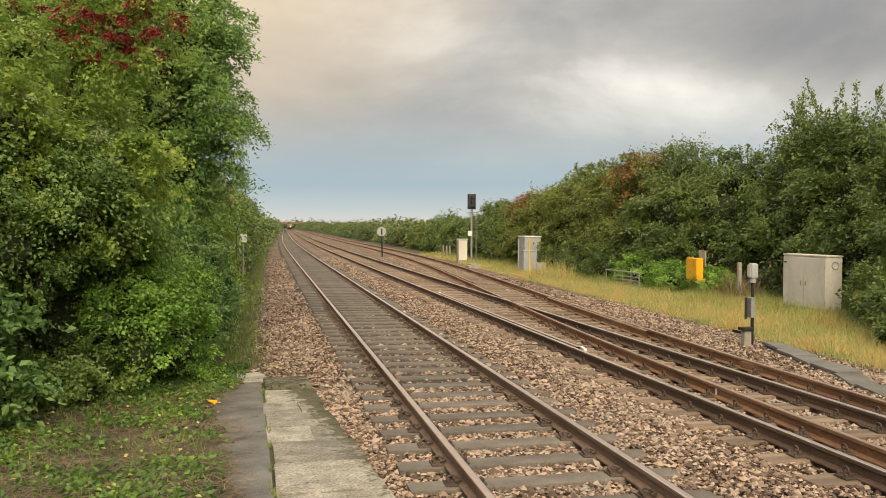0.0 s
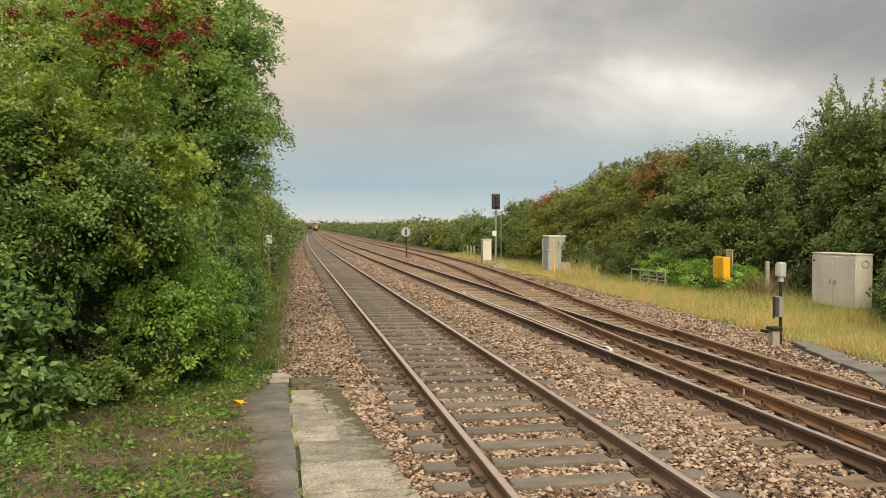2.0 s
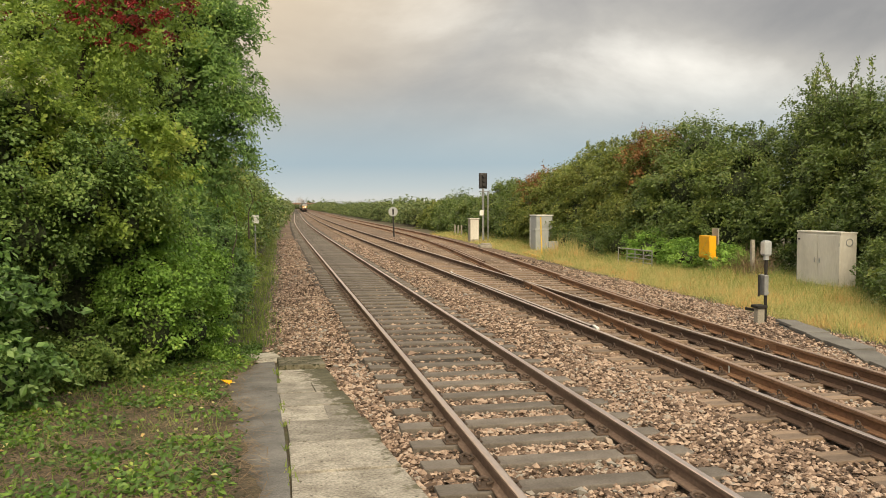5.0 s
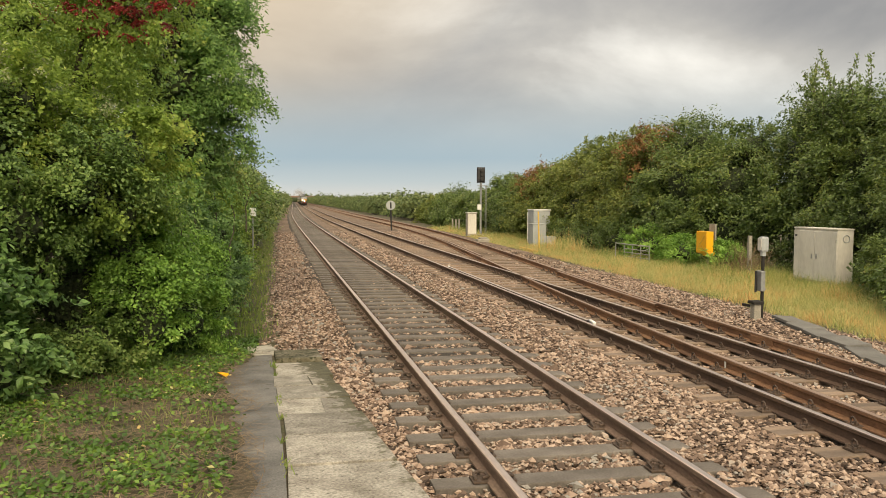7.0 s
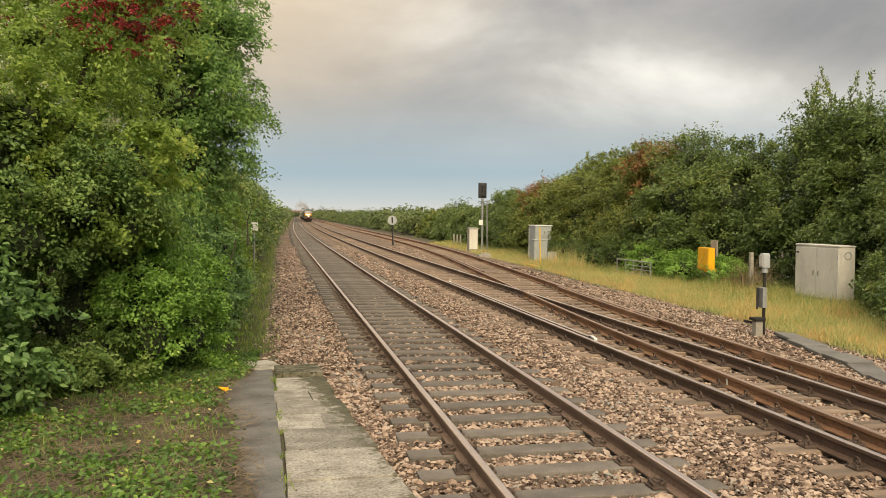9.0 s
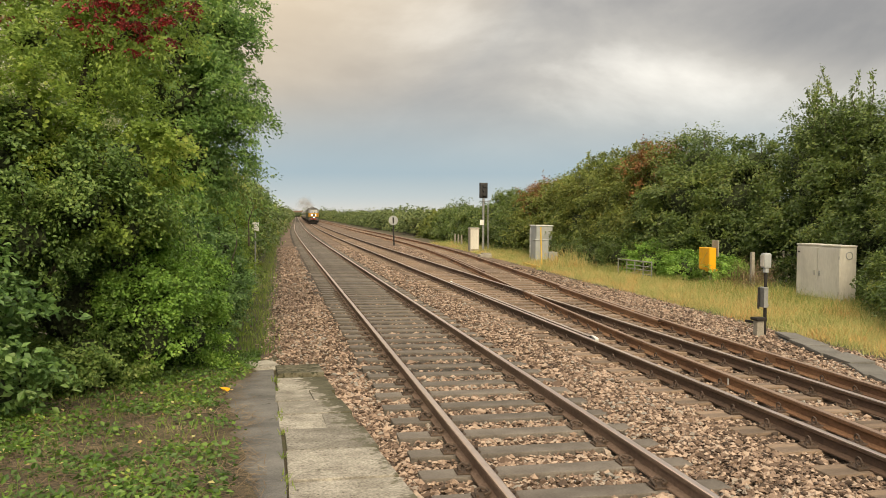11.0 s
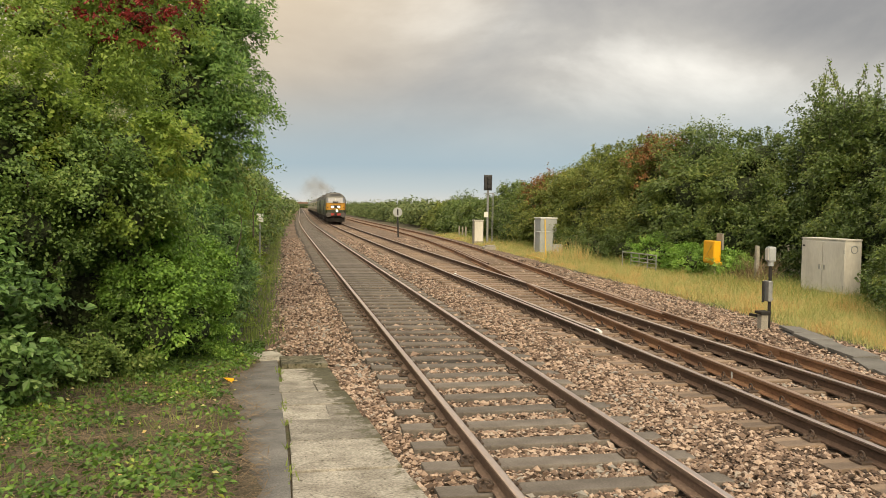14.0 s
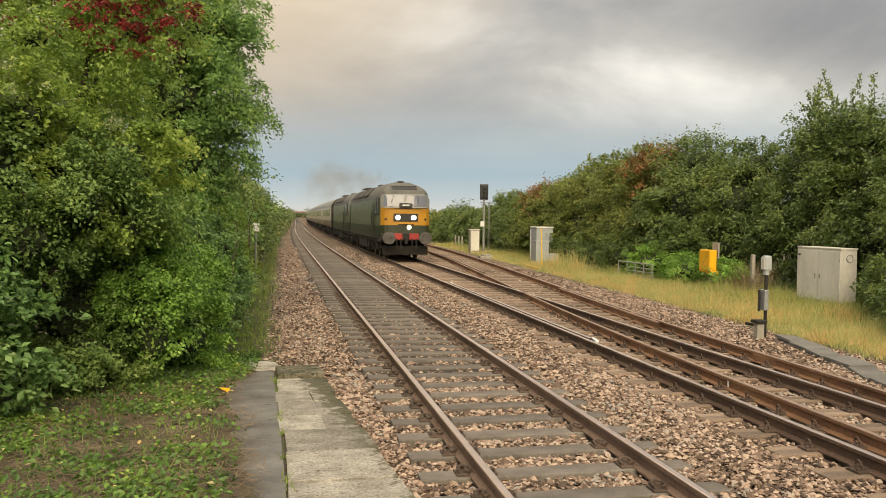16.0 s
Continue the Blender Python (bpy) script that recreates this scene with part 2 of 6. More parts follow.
M_LROOF = surface("grimy_grey_roof", [(0.07, 0.07, 0.062), (0.13, 0.127, 0.112)], 0.7, scale=0.9, fine=14, bump=0.1, depth=0.004)
M_LSURR = surface("pale_window_surround", [(0.173, 0.180, 0.166), (0.223, 0.230, 0.216)], 0.5, scale=2, fine=20, bump=0.03, depth=0.002, spread=0.06)
M_LYEL = surface("warning_yellow", [(0.370, 0.180, 0.014), (0.431, 0.216, 0.018)], 0.42, scale=1.3, fine=18, bump=0.03, depth=0.002, spread=0.08)
M_LRED = surface("red_buffer_beam", [(0.20, 0.02, 0.015), (0.36, 0.035, 0.025)], 0.6, scale=3, fine=20, bump=0.1, depth=0.003)
M_UNDER = surface("underframe_grime", [(0.011, 0.010, 0.009), (0.03, 0.026, 0.022)], 0.85, 0.1, 2, 20, 0.3, 0.006)
M_BUFFER = surface("worn_buffer_steel", [(0.053, 0.049, 0.045), (0.120, 0.112, 0.105)], 0.6, 0.4, 4, 30, 0.2, 0.003)
M_TYRE = surface("wheel_steel", [(0.05, 0.042, 0.036), (0.10, 0.085, 0.07)], 0.6, 0.5, 4, 30, 0.2, 0.003)
M_CREAM = surface("cream_livery", [(0.40, 0.36, 0.26), (0.50, 0.45, 0.33)], 0.45, scale=0.6, fine=10, bump=0.03, depth=0.002, spread=0.06)
M_BROWN = surface("chocolate_livery", [(0.13, 0.088, 0.055), (0.19, 0.13, 0.08)], 0.45, scale=0.6, fine=10, bump=0.03, depth=0.002, spread=0.08)
M_BRICK = surface("bridge_brick", [(0.16, 0.10, 0.075), (0.26, 0.17, 0.12)], 0.95, scale=0.8, fine=6, bump=0.3, depth=0.02)
M_LAMP = lamp_glass("lit_headlamp", (1.0, 0.93, 0.72), 16.0)
M_SIGLAMP = surface("unlit_lens", [(0.02, 0.03, 0.03), (0.03, 0.04, 0.04)], 0.15, 0, 5, 40, 0, 0)

M_GLASS = bpy.data.materials.new("sky_tinted_glass")
M_GLASS.use_nodes = True
_p = M_GLASS.node_tree.nodes["Principled BSDF"]
# grey-blue base: the sky mirrored in the panes is painted into the colour
_p.inputs["Base Color"].default_value = (0.125, 0.135, 0.165, 1)
_p.inputs["Metallic"].default_value = 0.0
_p.inputs["IOR"].default_value = 1.52
_p.inputs["Roughness"].default_value, _p.inputs["Specular IOR Level"].default_value = 0.08, 0.5

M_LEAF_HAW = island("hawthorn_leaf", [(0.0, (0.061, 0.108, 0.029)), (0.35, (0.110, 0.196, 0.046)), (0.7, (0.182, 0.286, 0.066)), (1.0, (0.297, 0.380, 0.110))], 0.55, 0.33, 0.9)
# brighter, yellower copy of the hawthorn leaf: sunlight is put into its colour
M_LEAF_SUNLIT = island("sunlit_hawthorn_leaf", [(0.0, (0.105, 0.170, 0.032)), (0.35, (0.203, 0.310, 0.057)), (0.7, (0.326, 0.444, 0.088)), (1.0, (0.493, 0.550, 0.135))], 0.6, 0.48, 0.9)
M_LEAF_DARK = island("dark_ash_leaf", [(0.0, (0.081, 0.157, 0.049)), (0.4, (0.169, 0.307, 0.087)), (0.8, (0.293, 0.448, 0.122)), (1.0, (0.445, 0.580, 0.172))], 0.5, 0.45, 1.0)
M_LEAF_LIME = island("bright_privet_leaf", [(0.0, (0.089, 0.179, 0.030)), (0.4, (0.179, 0.343, 0.055)), (0.8, (0.296, 0.482, 0.085)), (1.0, (0.427, 0.591, 0.144))], 0.55, 0.33, 1.2)
M_LEAF_PRIVET = island("privet_leaf", [(0.0, (0.060, 0.120, 0.036)), (0.4, (0.120, 0.228, 0.060)), (0.8, (0.204, 0.336, 0.096)), (1.0, (0.312, 0.432, 0.156))], 0.45, 0.33, 1.2)
M_LEAF_OLIVE = island("olive_hedge_leaf", [(0.0, (0.074, 0.107, 0.027)), (0.4, (0.154, 0.204, 0.044)), (0.75, (0.263, 0.300, 0.068)), (1.0, (0.425, 0.360, 0.092))], 0.6, 0.33, 0.5)
M_LEAF_MID = island("hedge_leaf", [(0.0, (0.054, 0.091, 0.026)), (0.4, (0.112, 0.175, 0.045)), (0.8, (0.206, 0.273, 0.067)), (1.0, (0.341, 0.373, 0.105))], 0.42, 0.33, 0.5)
M_LEAF_RUST = island("turning_leaf", [(0.0, (0.072, 0.078, 0.024)), (0.3, (0.156, 0.111, 0.036)), (0.6, (0.273, 0.111, 0.042)), (1.0, (0.351, 0.195, 0.060))], 0.6, 0.3, 0.7)
M_LEAF_PALE = island("pale_seed_spray", [(0.0, (0.16, 0.20, 0.09)), (0.5, (0.27, 0.31, 0.15)), (1.0, (0.42, 0.44, 0.26))], 0.7, 0.35, 1.5)
M_BERRY = island("red_haws", [(0.0, (0.141, 0.012, 0.013)), (0.5, (0.268, 0.019, 0.022)), (1.0, (0.422, 0.042, 0.029))], 0.35, 0, 1.0)
M_FARLEAF = island("far_hedge_leaf", [(0.0, (0.070, 0.105, 0.038)), (0.4, (0.130, 0.180, 0.062)), (0.8, (0.205, 0.250, 0.088)), (1.0, (0.300, 0.290, 0.115))], 0.7, 0.25, 0.09)
M_GRASS = island("dry_verge_grass", [(0.0, (0.20, 0.27, 0.08)), (0.3, (0.38, 0.42, 0.15)), (0.55, (0.60, 0.53, 0.24)), (0.8, (0.66, 0.44, 0.17)), (1.0, (0.60, 0.30, 0.12))], 0.8, 0.35, 1.1)
M_GREENGRASS = island("green_grass", [(0.0, (0.099, 0.165, 0.033)), (0.5, (0.209, 0.286, 0.066)), (1.0, (0.374, 0.407, 0.132))], 0.8, 0.35, 0.8)
M_IVY = island("ivy_leaf", [(0.0, (0.038, 0.081, 0.017)), (0.5, (0.087, 0.174, 0.027)), (0.85, (0.174, 0.294, 0.042)), (1.0, (0.350, 0.412, 0.073))], 0.5, 0.25, 1.3)
M_STRAW = island("dead_stalk", [(0.0, (0.103, 0.073, 0.046)), (0.6, (0.220, 0.156, 0.092)), (1.0, (0.380, 0.282, 0.172))], 0.9, 0.1, 1.5)
# near-black colour that stands in for the deep shade inside a crown
M_CORE_SHADE = surface("bush_core_shade", [(0.022, 0.034, 0.012), (0.045, 0.060, 0.022)], 0.95, scale=3, fine=14, bump=1.0, depth=0.1, spread=0.4)


def mossy_coping():
    """Pale slab whose outer side, towards the track, is overgrown with dark moss and lichen."""
    m = surface("coping_slab", [(0.19, 0.172, 0.14), (0.30, 0.278, 0.235), (0.42, 0.39, 0.335)], 0.92, scale=3.2, fine=48, bump=0.9, depth=0.012, spread=0.4, vary=0.24, spots=((0.09, 0.08, 0.058), 22.0, 0.60))
    n, l = m.node_tree.nodes, m.node_tree.links
    p = n["Principled BSDF"]
    old = p.inputs["Base Color"].links[0].from_socket
    t = n.new("ShaderNodeTexCoord")
    a = n.new("ShaderNodeTexNoise"); a.inputs["Scale"].default_value = 7.0; a.inputs["Detail"].default_value = 6; a.inputs["Roughness"].default_value = 0.7
    l.new(t.outputs["Object"], a.inputs[0])
    sx = n.new("ShaderNodeSeparateXYZ"); l.new(t.outputs["Object"], sx.inputs[0])
    # more moss outwards and towards the ramp's foot
    g0 = n.new("ShaderNodeMath"); g0.operation = "MULTIPLY_ADD"; g0.inputs[1].default_value = 0.10; g0.inputs[2].default_value = -1.30
    l.new(sx.outputs["Y"], g0.inputs[0])
    g = n.new("ShaderNodeMath"); g.operation = "MULTIPLY_ADD"; g.inputs[1].default_value = 0.9
    l.new(sx.outputs["X"], g.inputs[0]); l.new(g0.outputs[0], g.inputs[2])
    q = n.new("ShaderNodeMath"); q.operation = "ADD"
    l.new(a.outputs["Fac"], q.inputs[0]); l.new(g.outputs[0], q.inputs[1])
    r = ramp(n, [(0.54, (0, 0, 0)), (0.63, (1, 1, 1))])
    l.new(q.outputs[0], r.inputs[0])
    mo = ramp(n, [(0.35, (0.045, 0.045, 0.022)), (0.65, (0.12, 0.11, 0.07))])
    l.new(a.outputs["Fac"], mo.inputs[0])
    x = n.new("ShaderNodeMix"); x.data_type = "RGBA"
    l.new(r.outputs[0], x.inputs["Factor"]); l.new(old, x.inputs["A"]); l.new(mo.outputs[0], x.inputs["B"])
    l.new(x.outputs["Result"], p.inputs["Base Color"])
    return m


M_COPING = mossy_coping()


# ---- building helpers ----
def part(name, bm, material, parent, label="", smooth=False):
    me = bpy.data.meshes.new(name)
    if smooth:
        for f in bm.faces:
            f.smooth = True
    bm.to_mesh(me)
    bm.free()
    me.materials.append(material)
    ob = new(name, me)
    ob.parent = parent
    return tagged(ob, label)


def shared(name, me, parent, m):
    ob = new(name, me)
    ob.parent = parent
    ob.matrix_basis = m
    return ob


def mesh_of(name, bm, material):
    me = bpy.data.meshes.new(name)
    bm.to_mesh(me)
    bm.free()
    me.materials.append(material)
    return me


def thing(name, m, label, category, group="", kind=""):
    e = new(name)
    e.empty_display_size = 0.2
    e.matrix_basis = m
    return tagged(e, label, category, group, kind)


def quads(name, verts, faces, material, smooth=False):
    """A mesh from arrays: verts n x 3, faces k x 3 or k x 4."""
    me = bpy.data.meshes.new(name)
    w = faces.shape[1]
    me.vertices.add(len(verts)); me.vertices.foreach_set("co", np.asarray(verts, np.float32).ravel())
    me.loops.add(faces.size); me.loops.foreach_set("vertex_index", np.asarray(faces, np.int32).ravel())
    me.polygons.add(len(faces))
    me.polygons.foreach_set("loop_start", np.arange(0, faces.size, w, dtype=np.int32))
    me.polygons.foreach_set("use_smooth", np.full(len(faces), smooth))
    me.update(calc_edges=True)
    me.materials.append(material)
    return me


def add_box(bm, size, at=(0, 0, 0), bevel=0.0, turn=(0, 0, 0), taper=1.0):
    r = bmesh.ops.create_cube(bm, size=1.0)
    vs = r["verts"]
    for v in vs:
        s = taper if v.co.z > 0 else 1.0
        v.co = Vector((v.co.x * size[0] * s, v.co.y * size[1] * s, v.co.z * size[2]))
    if bevel:
        es = list({e for v in vs for e in v.link_edges})
        r = bmesh.ops.bevel(bm, geom=es, offset=bevel, segments=2, affect="EDGES", profile=0.6)
        vs = list({v for f in r["faces"] for v in f.verts} | {v for v in vs if v.is_valid})
    bmesh.ops.transform(bm, matrix=pose(*at, *turn), verts=vs)
    return bm


def add_tube(bm, r, length, at=(0, 0, 0), turn=(0, 0, 0), seg=12, r2=None, bevel=0.0):
    v = bmesh.ops.create_cone(bm, cap_ends=True, segments=seg, radius1=r, radius2=r if r2 is None else r2, depth=length)["verts"]
    if bevel:
        es = [e for e in {e for q in v for e in q.link_edges} if len(e.link_faces) == 2 and any(len(f.verts) > 4 for f in e.link_faces)]
        o = bmesh.ops.bevel(bm, geom=es, offset=bevel, segments=2, affect="EDGES")
        v = list({q for f in o["faces"] for q in f.verts} | {q for q in v if q.is_valid})
    bmesh.ops.transform(bm, matrix=pose(*at, *turn), verts=v)
    return bm


def box(*a, **k):
    return add_box(bmesh.new(), *a, **k)


def tube(*a, **k):
    return add_tube(bmesh.new(), *a, **k)


def bend(y):
    """How far the whole line and its hedges swing to +x in the distance."""
    y = np.asarray(y, float)
    u = np.clip(y, 50, 145) - 50
    return u * u / 9800.0 + np.maximum(y - 145, 0) * 0.0194


RNG = np.random.default_rng(7)


def ramp_z(y):
    """Height of the platform ramp and the grassed ground beside it."""
    return np.maximum(0.5 - 0.057 * np.asarray(y, float), -0.24)


def lie(x, y):
    """Height of the ground sheet."""
    x, y = np.asarray(x, float), np.asarray(y, float)
    left = ramp_z(y)
    mid = np.full_like(x, -0.45)
    right = -0.27 - 0.015 * np.clip(x - 9, 0, 8)
    z = np.where(x < 0.1, left - 0.01, np.where(x > 9.6, right, mid))
    return z


def leaf_quads(at, ax, nrm, size, wide, rng, plain):
    """Corners of one folded leaf at each place, along ax and facing nrm; plain leaves have three corners."""
    m = len(at)
    nrm = nrm / np.linalg.norm(nrm, axis=1)[:, None]
    ax = ax - nrm * (ax * nrm).sum(1)[:, None]
    ax = ax / (np.linalg.norm(ax, axis=1)[:, None] + 1e-9)
    sd = np.cross(nrm, ax)
    L = size * (0.6 + 0.8 * rng.random((m, 1)))
    W = L * wide * 0.5
    f = 0.09 * L
    if plain:
        v = np.stack([at - ax * L * 0.5 + sd * W, at - ax * L * 0.5 - sd * W, at + ax * L * 0.5], 1)
    else:
        v = np.stack([at - ax * L * 0.5, at + sd * W + nrm * f - ax * L * 0.08, at + ax * L * 0.5, at - sd * W + nrm * f - ax * L * 0.08], 1)
    return v.reshape(-1, 3)


def leaf_cloud(name, clumps, n, size, material, rng, shell=(0.74, 1.10), bough=0.0, droop=0.3, wide=0.62, raw=False, plain=False, fill=1.6):
    """n leaves on the twigs of boughs that stand out of the surface of overlapping clumps (centre, radii), with gaps between them."""
    c = np.array([q[:3] for q in clumps], float)
    r = np.array([q[3:6] for q in clumps], float)
    if not bough:
        bough = 0.30 * float(np.median(r))
    w = (r[:, 0] * r[:, 1] + r[:, 0] * r[:, 2] + r[:, 1] * r[:, 2])
    k = max(6, int(fill * 4.2 * w.sum() / 1.2 / (bough * bough * 3.1)))
    i = rng.choice(len(c), k, p=w / w.sum())
    d = rng.normal(size=(k, 3)); d /= np.linalg.norm(d, axis=1)[:, None]
    rad = shell[0] + (shell[1] - shell[0]) * rng.random(k) ** 0.8
    base = c[i] + d * r[i] * rad[:, None]
    # no boughs deep inside a neighbouring clump or under the ground
    deep = np.min(np.linalg.norm((base[:, None] - c[None]) / r[None], axis=2) + 9.0 * (np.arange(len(c))[None] == i[:, None]), axis=1) if len(c) > 1 else np.full(k, 9.0)
    ok = (deep > 0.80) & (base[:, 2] > 0.03) & (rng.random(k) < np.clip(1.25 + 0.9 * d[:, 2], 0.35, 1))
    base, d = base[ok], d[ok]
    k = max(1, len(base))
    big = bough * rng.lognormal(0, 0.33, k)
    way = d * 0.9 + rng.normal(size=(k, 3)) * 0.35 + [0, 0, 0.35]
    way /= np.linalg.norm(way, axis=1)[:, None]
    side = np.cross(way, [0, 0, 1.0]); side /= np.linalg.norm(side, axis=1)[:, None] + 1e-9
    up = np.cross(side, way)
    share = big ** 2 / (big ** 2).sum()
    s = rng.choice(k, n, p=share)
    twigs = 7
    ta = rng.uniform(-1.15, 1.15, (k, twigs)); tb = rng.normal(size=(k, twigs)) * 0.42
    j = rng.integers(0, twigs, n)
    a, b = ta[s, j], tb[s, j]
    tw = way[s] * np.cos(a)[:, None] + side[s] * np.sin(a)[:, None] + up[s] * b[:, None]
    u = rng.random(n) ** 0.75 * 1.5 - 0.35
    g = big[s]
    at = base[s] + tw * (u * g)[:, None] + rng.normal(size=(n, 3)) * (g * 0.13)[:, None]
    at[:, 2] -= droop * g * np.clip(u, 0, 2) ** 2
    at[:, 2] = np.maximum(at[:, 2], 0.02)
    nrm = up[s] * 0.2 + d[s] * 0.6 + rng.normal(size=(n, 3)) * 0.5 + [0, 0, 0.4]
    ax = tw + rng.normal(size=(n, 3)) * 0.6 - [0, 0, droop]
    v = leaf_quads(at, ax, nrm, size, wide, rng, plain)
    if raw:
        return v
    return quads(name, v, np.arange(len(v)).reshape(-1, 3 if plain else 4), material)


def inner_leaves(clumps, n, size, rng, plain):
    """Older leaves all through the inside of the clumps."""
    c = np.array(clumps, float)
    i = rng.integers(0, len(c), n)
    d = rng.normal(size=(n, 3)); d /= np.linalg.norm(d, axis=1)[:, None]
    at = c[i, :3] + d * c[i, 3:] * (0.45 + 0.4 * rng.random((n, 1)))
    at[:, 2] = np.maximum(at[:, 2], 0.02)
    return leaf_quads(at, rng.normal(size=(n, 3)), d * 0.5 + rng.normal(size=(n, 3)) * 0.6 + [0, 0, 0.3], size, 0.65, rng, plain)


# solid blobs within the clumps; their dark colour imitates shade between the leaves
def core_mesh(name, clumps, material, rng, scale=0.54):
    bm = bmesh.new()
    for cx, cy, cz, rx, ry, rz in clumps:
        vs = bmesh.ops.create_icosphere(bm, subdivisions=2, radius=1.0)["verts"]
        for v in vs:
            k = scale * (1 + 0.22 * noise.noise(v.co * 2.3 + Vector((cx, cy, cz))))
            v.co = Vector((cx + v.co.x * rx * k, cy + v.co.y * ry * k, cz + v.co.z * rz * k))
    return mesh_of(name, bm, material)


def stem(bm, foot, tip, r0, r1, rng, crook=0.07):
    """A tapered, slightly crooked round stem."""
    a, b = Vector(foot), Vector(tip)
    pts = [a.lerp(b, k / 4) + Vector(rng.normal(size=3) * crook * (b - a).length * (0 < k < 4)) for k in range(5)]
    rings = []
    for k, p in enumerate(pts):
        q = (pts[min(k + 1, 4)] - pts[max(k - 1, 0)]).to_track_quat("Z", "Y").to_matrix()
        r = r0 + (r1 - r0) * k / 4
        rings.append([bm.verts.new(p + q @ Vector((r * math.cos(t * math.pi / 3), r * math.sin(t * math.pi / 3), 0))) for t in range(6)])
    for p, q in zip(rings, rings[1:]):
        for t in range(6):
            bm.faces.new((p[t], p[(t + 1) % 6], q[(t + 1) % 6], q[t]))
    bm.faces.new(rings[0][::-1]); bm.faces.new(rings[-1])
    return bm


def bush(name, at, clumps, n, size, material, label, category, seed, group="", trunk=0.06, shoots=0, shoot_len=0.8, core=0.54, **kw):
    """A shrub or tree: trunk, limbs, dark blobs for the shade inside, and a crown of leaves on boughs; clumps are
    relative to its foot.
    """
    rng = np.random.default_rng(seed)
    e = thing(name, pose(*at), label, category, group)
    order = sorted(clumps, key=lambda q: -q[2])[: max(3, len(clumps) // 2)]
    top = order[0]
    fork = Vector((top[0] * 0.3, top[1] * 0.3, max(0.25, top[2] * 0.3)))
    part("trunk", stem(bmesh.new(), (0, 0, -0.1), fork, trunk, trunk * 0.8, rng), M_BARK, e)
    for q in order:
        part("limb", stem(bmesh.new(), fork, q[:3], trunk * 0.75, trunk * 0.25, rng), M_BARK, e)
    shared("shade_core", core_mesh("shade_core", clumps, M_CORE_SHADE, rng, core), e, Matrix())
    plain = kw.get("plain", False)
    v = [leaf_cloud("crown", clumps, n, size, material, rng, raw=True, **kw)]
    v.append(inner_leaves(clumps, n // 7, size * 1.15, rng, plain))
    if shoots:  # upright leafy shoots that break the outline
        tops = sorted(clumps, key=lambda q: -(q[2] + q[5]))[:4]
        pos, axs = [], []
        for k in range(shoots):
            q = tops[k % len(tops)]
            x, y = q[0] + rng.normal() * q[3] * 0.5, q[1] + rng.normal() * q[4] * 0.5
            h = shoot_len * (0.5 + rng.random())
            z = q[2] + q[5] * 0.8
            lean = rng.normal(size=2) * 0.24
            m = int(75 * (0.3 + h))
            f = rng.random(m)
            o = rng.normal(size=(m, 3)) * ((1.0 - 0.5 * f) * (0.05 + 0.45 * size))[:, None]
            pos.append(np.stack([x + f * h * lean[0], y + f * h * lean[1], z + h * f * 1.1], 1) + o)
            axs.append(o + [0, 0, 0.1])
            part("shoot", stem(bmesh.new(), (x, y, z - 0.3), (x + lean[0] * h, y + lean[1] * h, z + h), 0.016, 0.005, rng, 0.03), M_BARK, e)
        pos, axs = np.concatenate(pos), np.concatenate(axs)
        v.append(leaf_quads(pos, axs, rng.normal(size=pos.shape) * 0.7 + [0, 0, 0.5], size, 0.6, rng, plain))
    v = np.concatenate(v)
    shared("crown", quads("crown", v, np.arange(len(v)).reshape(-1, 3 if plain else 4), material), e, Matrix())
    return e


# ---- ground ----
def make_ground():
    xs = np.unique(np.concatenate([[-2500, -600, -150, -50, -25], np.arange(-14, 20.1, 0.5), [0.09, 0.11, 9.6, 25, 40, 80, 200, 700, 2500]]))
    ys = np.unique(np.concatenate([[-400, -60, -20], np.arange(-6, 40, 0.5), np.arange(40, 200, 6), np.arange(200, 1000, 40), [1400, 2200, 3500]]))
    X, Y = np.meshgrid(xs, ys)
    Z = lie(X, Y)
    wob = np.sin(X * 2.1 + Y * 0.7) * np.cos(Y * 1.7 - X) * 0.015
    Z = Z + np.where((X < -0.3) | (X > 9), wob, 0)
    v = np.stack([X + bend(Y) * (np.abs(X) < 60), Y, Z], -1).reshape(-1, 3)
    w = len(xs)
    i = (np.arange(len(ys) - 1)[:, None] * w + np.arange(w - 1)[None]).ravel()
    g = new("ground", quads("ground", v, np.stack([i, i + 1, i + w + 1, i + w], 1), M_EARTH, True))
    tagged(g, "brown earth and leaf litter beside the railway", "ground", kind="structure")


